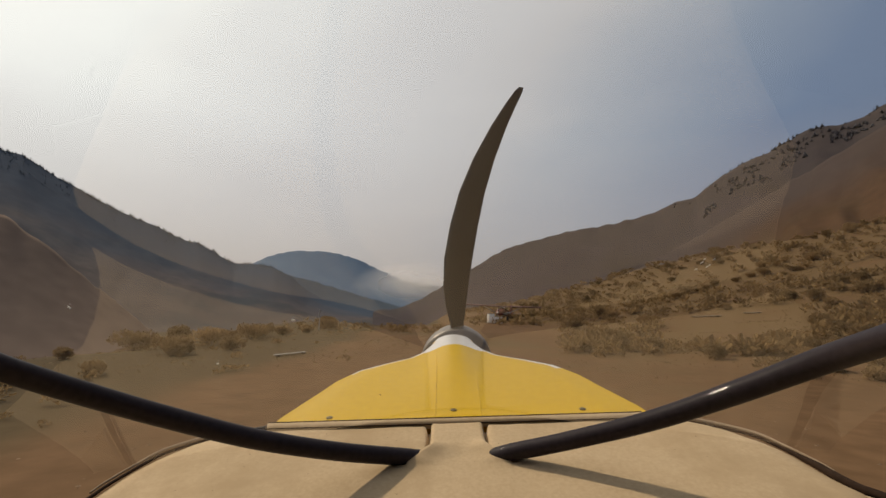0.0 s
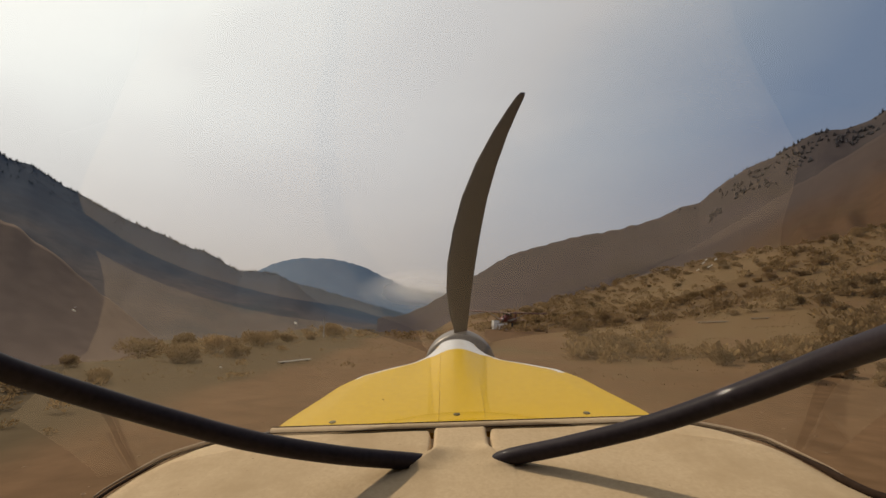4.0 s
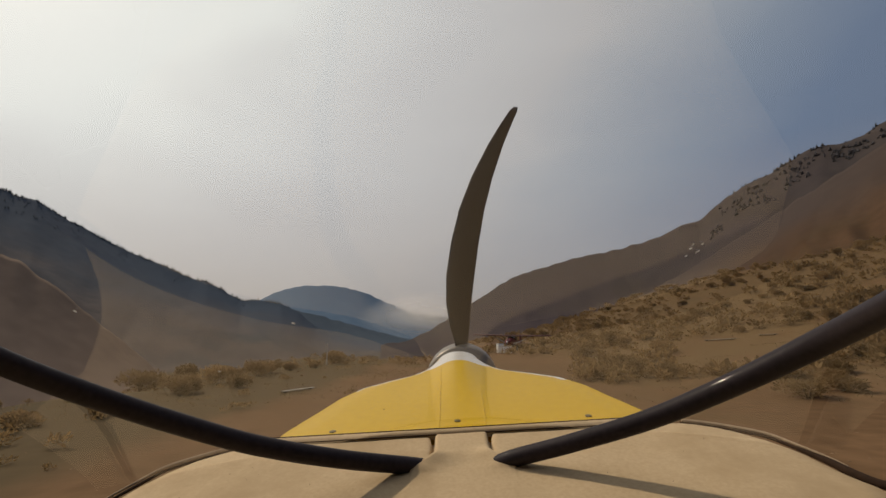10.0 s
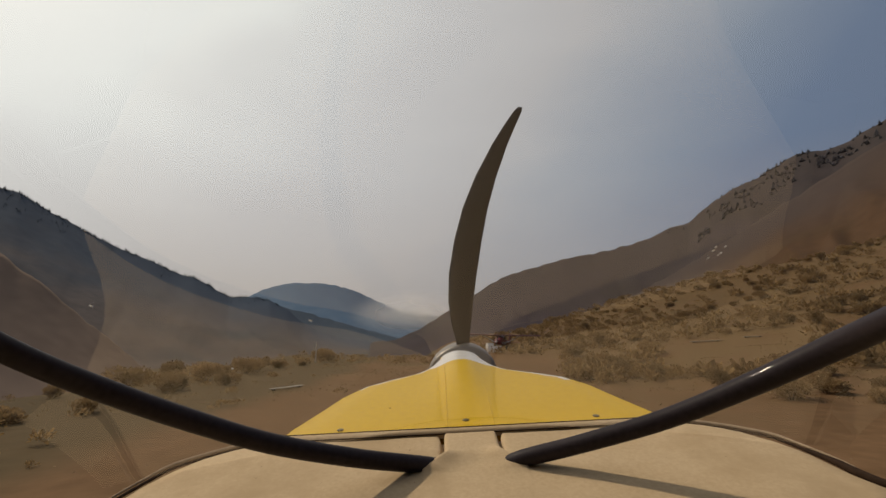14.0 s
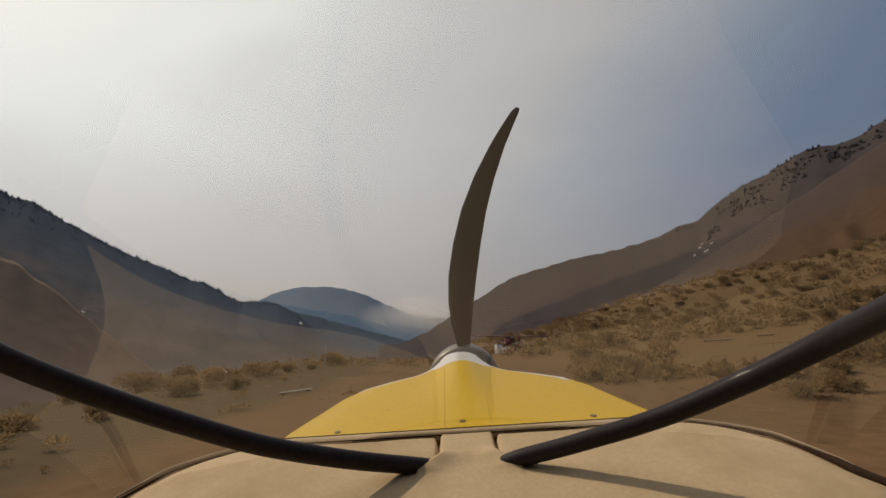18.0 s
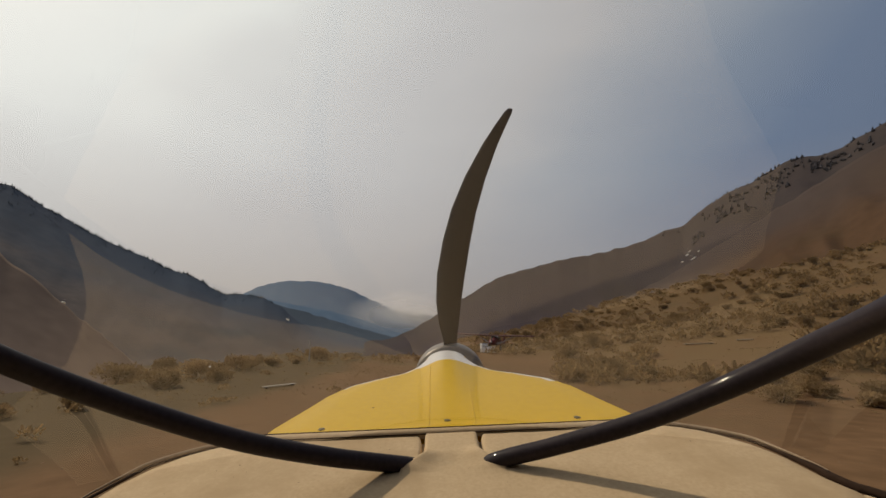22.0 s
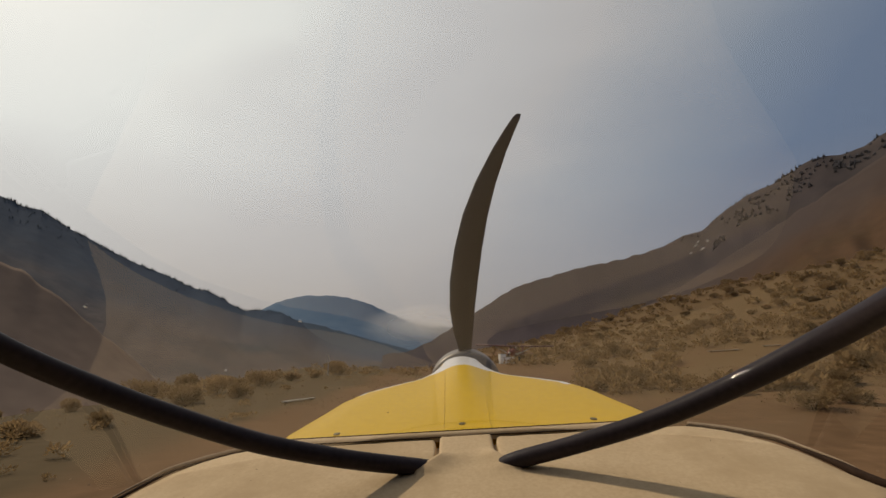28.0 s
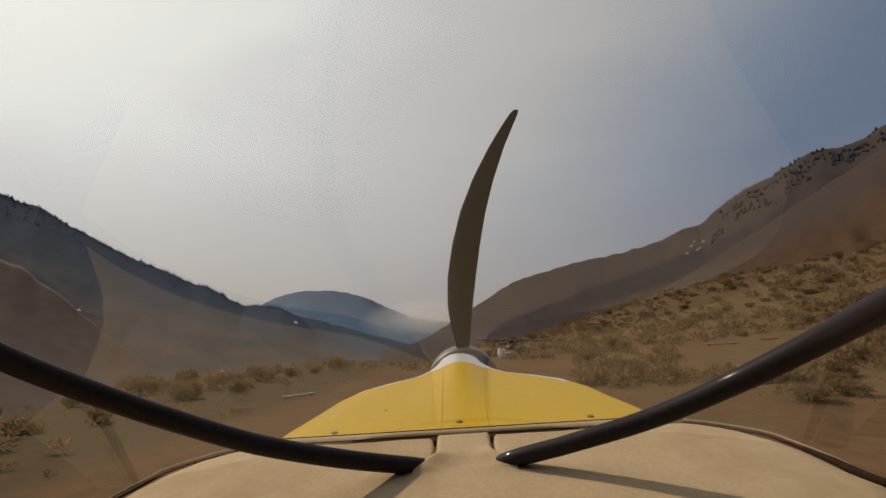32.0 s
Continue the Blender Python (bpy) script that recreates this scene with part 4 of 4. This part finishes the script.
gain.inputs[1].default_value = 0.9
sl.new(gen.outputs["Generated"], shift.inputs[0])
sl.new(shift.outputs[0], blob.inputs[0])
sl.new(gen.outputs["Generated"], wisp.inputs["Vector"])
clear_air = sn.new("ShaderNodeMapRange")
clear_air.inputs["From Min"].default_value, clear_air.inputs["From Max"].default_value = 0.28, 0.62
clear_air.inputs["To Min"].default_value = 0.4
sl.new(wisp.outputs["Fac"], clear_air.inputs[0])
sl.new(clear_air.outputs[0], gain.inputs[0])
sl.new(gain.outputs[0], amount.inputs[0])
sl.new(blob.outputs["Fac"], amount.inputs[1])
sl.new(amount.outputs[0], both.inputs["Fac"])
sl.new(thin.outputs[0], both.inputs[1])
sl.new(pale.outputs[0], both.inputs[2])
sl.new(both.outputs[0], sn["Material Output"].inputs["Surface"])
bank = []
for j in range(13):
    for i in range(25):
        az, el = -12 + 18 * i / 24, -0.005 + 0.11 * j / 12
        r = 2560 + 40 * math.sin(3.1 * j / 12)
        bank.append((r * math.sin(radians(az)), r * math.cos(radians(az)), EYE_Z + r * el))
smoke = tagged(flat("smoke_bank", bank, grid_faces(13, 25), SMOKE_MAT), "thin pale wildfire smoke lying across the valley", "smoke", kind="stuff")

# ---- things along the strip ----
def runway_marker(p0, p1, wide, planks=3):
    """A flat marker of boards laid on the dirt from p0 to p1."""
    mid, way = (p0 + p1) / 2, p1 - p0
    ob = new("runway_marker")
    length = way.length
    across = Vector((-way.y, way.x, 0)).normalized()
    ob.matrix_world = Matrix.Translation(mid + Vector((0, 0, 0.05))) @ Matrix((way.normalized(), across, way.normalized().cross(across))).transposed().to_4x4()
    w = wide / planks
    for i in range(planks):
        bm = bmesh.new()
        box(bm, (length * (1 - 0.03 * (i % 2)), w * 0.94, 0.035), pose(0.02 * (i - 1), (i - (planks - 1) / 2) * w, 0.03), 0.005)
        part("plank", bm, BOARD, ob, smooth=False)
    for x in (-0.4, 0.4):
        bm = bmesh.new()
        box(bm, (0.08, wide, 0.06), pose(x * length, 0, -0.02), 0.005)
        part("batten", bm, BARK, ob, smooth=False)
    return tagged(ob, "weathered white wooden runway marker on the dirt", "marker", "runway markers")


for (p0, p1), wide in zip(MARKS, (0.18, 0.40, 0.34)):
    runway_marker(p0, p1, wide)

pole = new("marker_pole")
pole.location = on_ground(-15.5, 40)
part("post", tube([(0, 0, -0.3), (0.01, 0, 0.8), (0, 0, 1.7)], [0.05, 0.045, 0.04], 10), BOARD, pole)
part("cap", lathe([(0.02, -0.02), (0.065, -0.02), (0.065, 0.02), (0.02, 0.035)], 12, pose(0, 0, 1.7, 90)), BOARD, pole)
tagged(pole, "slim white marker pole standing in dry grass", "pole")


# ---- the aircraft parked ahead ----
def parked_aircraft():
    ob = new("parked_aircraft")
    st = [(-2.0, 0.10, 0.12, 1.15), (-1.85, 0.34, 0.32, 1.15), (-1.2, 0.42, 0.42, 1.15), (-0.5, 0.48, 0.52, 1.25), (0.6, 0.48, 0.60, 1.30), (1.6, 0.40, 0.45, 1.12), (3.0, 0.26, 0.28, 0.98), (4.6, 0.08, 0.14, 0.86)]
    vs12, n = [], 16
    for y, w, h, z in st:
        for k in range(n):
            a = 2 * math.pi * k / n
            c, s = math.cos(a), math.sin(a)
            vs12.append((w * math.copysign(abs(c) ** 0.7, c), y, z + h * math.copysign(abs(s) ** 0.7, s)))
    flat("fuselage", vs12, grid_faces(len(st), n, True) + [tuple(range(n)), tuple(range((len(st) - 1) * n, len(st) * n))], REDPAINT, ob, label="red painted fuselage")
    bm = bmesh.new()
    for sgn in (-1, 1):
        box(bm, (0.02, 3.4, 0.13), pose(sgn * 0.475, 0.6, 1.08, 3, 0, sgn * 2))
    part("stripe", bm, WHITE, ob, "white side stripe")
    wing = []
    ws = [-5.35, -5.2, -3.0, -0.5, 0.5, 3.0, 5.2, 5.35]
    for x in ws:
        e = 0.75 if abs(x) > 5.3 else 1.0
        for k in range(14):
            a = 2 * math.pi * k / 14
            wing.append((x, -0.1 + 0.80 * e * math.cos(a), 1.98 + abs(x) * 0.018 + 0.09 * e * math.sin(a) * (1 - 0.4 * math.cos(a))))
    flat("wing", wing, grid_faces(len(ws), 14, True) + [tuple(range(14)), tuple(range(98, 112))], DARKRED, ob, label="long straight high wing")
    for sgn in (-1, 1):
        for y in (-0.45, 0.3):
            part("strut", tube([(sgn * 0.45, y * 0.4 - 0.1, 0.85), (sgn * 2.6, y, 1.96)], 0.03, 8), WHITE, ob)
        part("gear_leg", tube([(sgn * 0.35, -0.8, 0.8), (sgn * 0.95, -0.9, 0.36)], 0.035, 8), BLACK, ob)
        wh = part("wheel", lathe([(0.1, -0.1), (0.28, -0.11), (0.34, -0.05), (0.34, 0.05), (0.28, 0.11), (0.1, 0.1)], 20, pose(0, 0, 0, 0, 0, 90)), RUBBER, ob)
        wh.location = (sgn * 1.0, -0.9, 0.34)
        bm = bmesh.new()
        box(bm, (1.35, 0.75, 0.045), pose(sgn * 0.72, 4.35, 1.02), 0.02)
        part("tailplane", bm, REDPAINT, ob)
        bm = bmesh.new()
        box(bm, (0.02, 1.2, 0.42), pose(sgn * 0.478, 0.35, 1.66), 0.008)
        part("side_window", bm, DARKGLASS, ob)
    bm = bmesh.new()
    box(bm, (0.72, 0.03, 0.45), pose(0, -0.62, 1.66, -32), 0.01)
    part("windscreen", bm, DARKGLASS, ob)
    fin = bmesh.new()
    side = [(3.6, 1.0), (4.15, 2.15), (4.55, 2.25), (4.95, 1.9), (4.95, 0.95)]
    lo = [fin.verts.new((-0.03, y, z)) for y, z in side]
    hi = [fin.verts.new((0.03, y, z)) for y, z in side]
    fin.faces.new(lo)
    fin.faces.new(hi[::-1])
    for i in range(5):
        fin.faces.new((lo[i], hi[i], hi[(i + 1) % 5], lo[(i + 1) % 5]))
    part("fin", fin, REDPAINT, ob, smooth=False)
    for a in (20, 200):
        bm = bmesh.new()
        box(bm, (0.12, 0.03, 0.92), pose(0, -2.1, 1.15, 0, a, 0) @ pose(0, 0, 0.46), 0.01)
        part("propeller_blade", bm, BLACK, ob)
    part("spinner", lathe([(0.14, 0.08), (0.12, -0.05), (0.01, -0.2)], 16, pose(0, -2.1, 1.15)), WHITE, ob)
    tw = part("tail_wheel", lathe([(0.04, -0.05), (0.12, -0.05), (0.14, 0.0), (0.12, 0.05), (0.04, 0.05)], 14, pose(0, 0, 0, 0, 0, 90)), RUBBER, ob)
    tw.location = (0, 4.6, 0.14)
    part("tail_strut", tube([(0, 4.4, 0.8), (0, 4.55, 0.45), (0, 4.6, 0.14)], 0.025, 8), STEEL, ob)
    return tagged(ob, "red and white high wing aircraft parked beside the strip", "aircraft")


other = parked_aircraft()
stand = on_ground(7.4, 62)
other.matrix_world = Matrix.Translation(stand + Vector((0, 0, -0.03))) @ pose(0, 0, 0, 0, 1.5, -24)


def gear_box(p, size, turn, label):
    ob = new("gear_box")
    ob.matrix_world = Matrix.Translation(p) @ pose(0, 0, 0, 0, 0, turn)
    bm = bmesh.new()
    box(bm, size, pose(0, 0, size[2] / 2), 0.03)
    part("body", bm, WHITE, ob)
    bm = bmesh.new()
    box(bm, (size[0] * 1.03, size[1] * 1.03, 0.07), pose(0, 0, size[2] + 0.03), 0.02)
    part("lid", bm, BOARD, ob)
    return tagged(ob, label, "box", "gear unloaded by the aircraft")


gear_box(on_ground(6.0, 57), (0.8, 0.6, 1.1), 20, "tall white gear box on the dirt")
gear_box(on_ground(6.7, 56), (1.5, 0.6, 0.7), -10, "long low white gear box on the dirt")
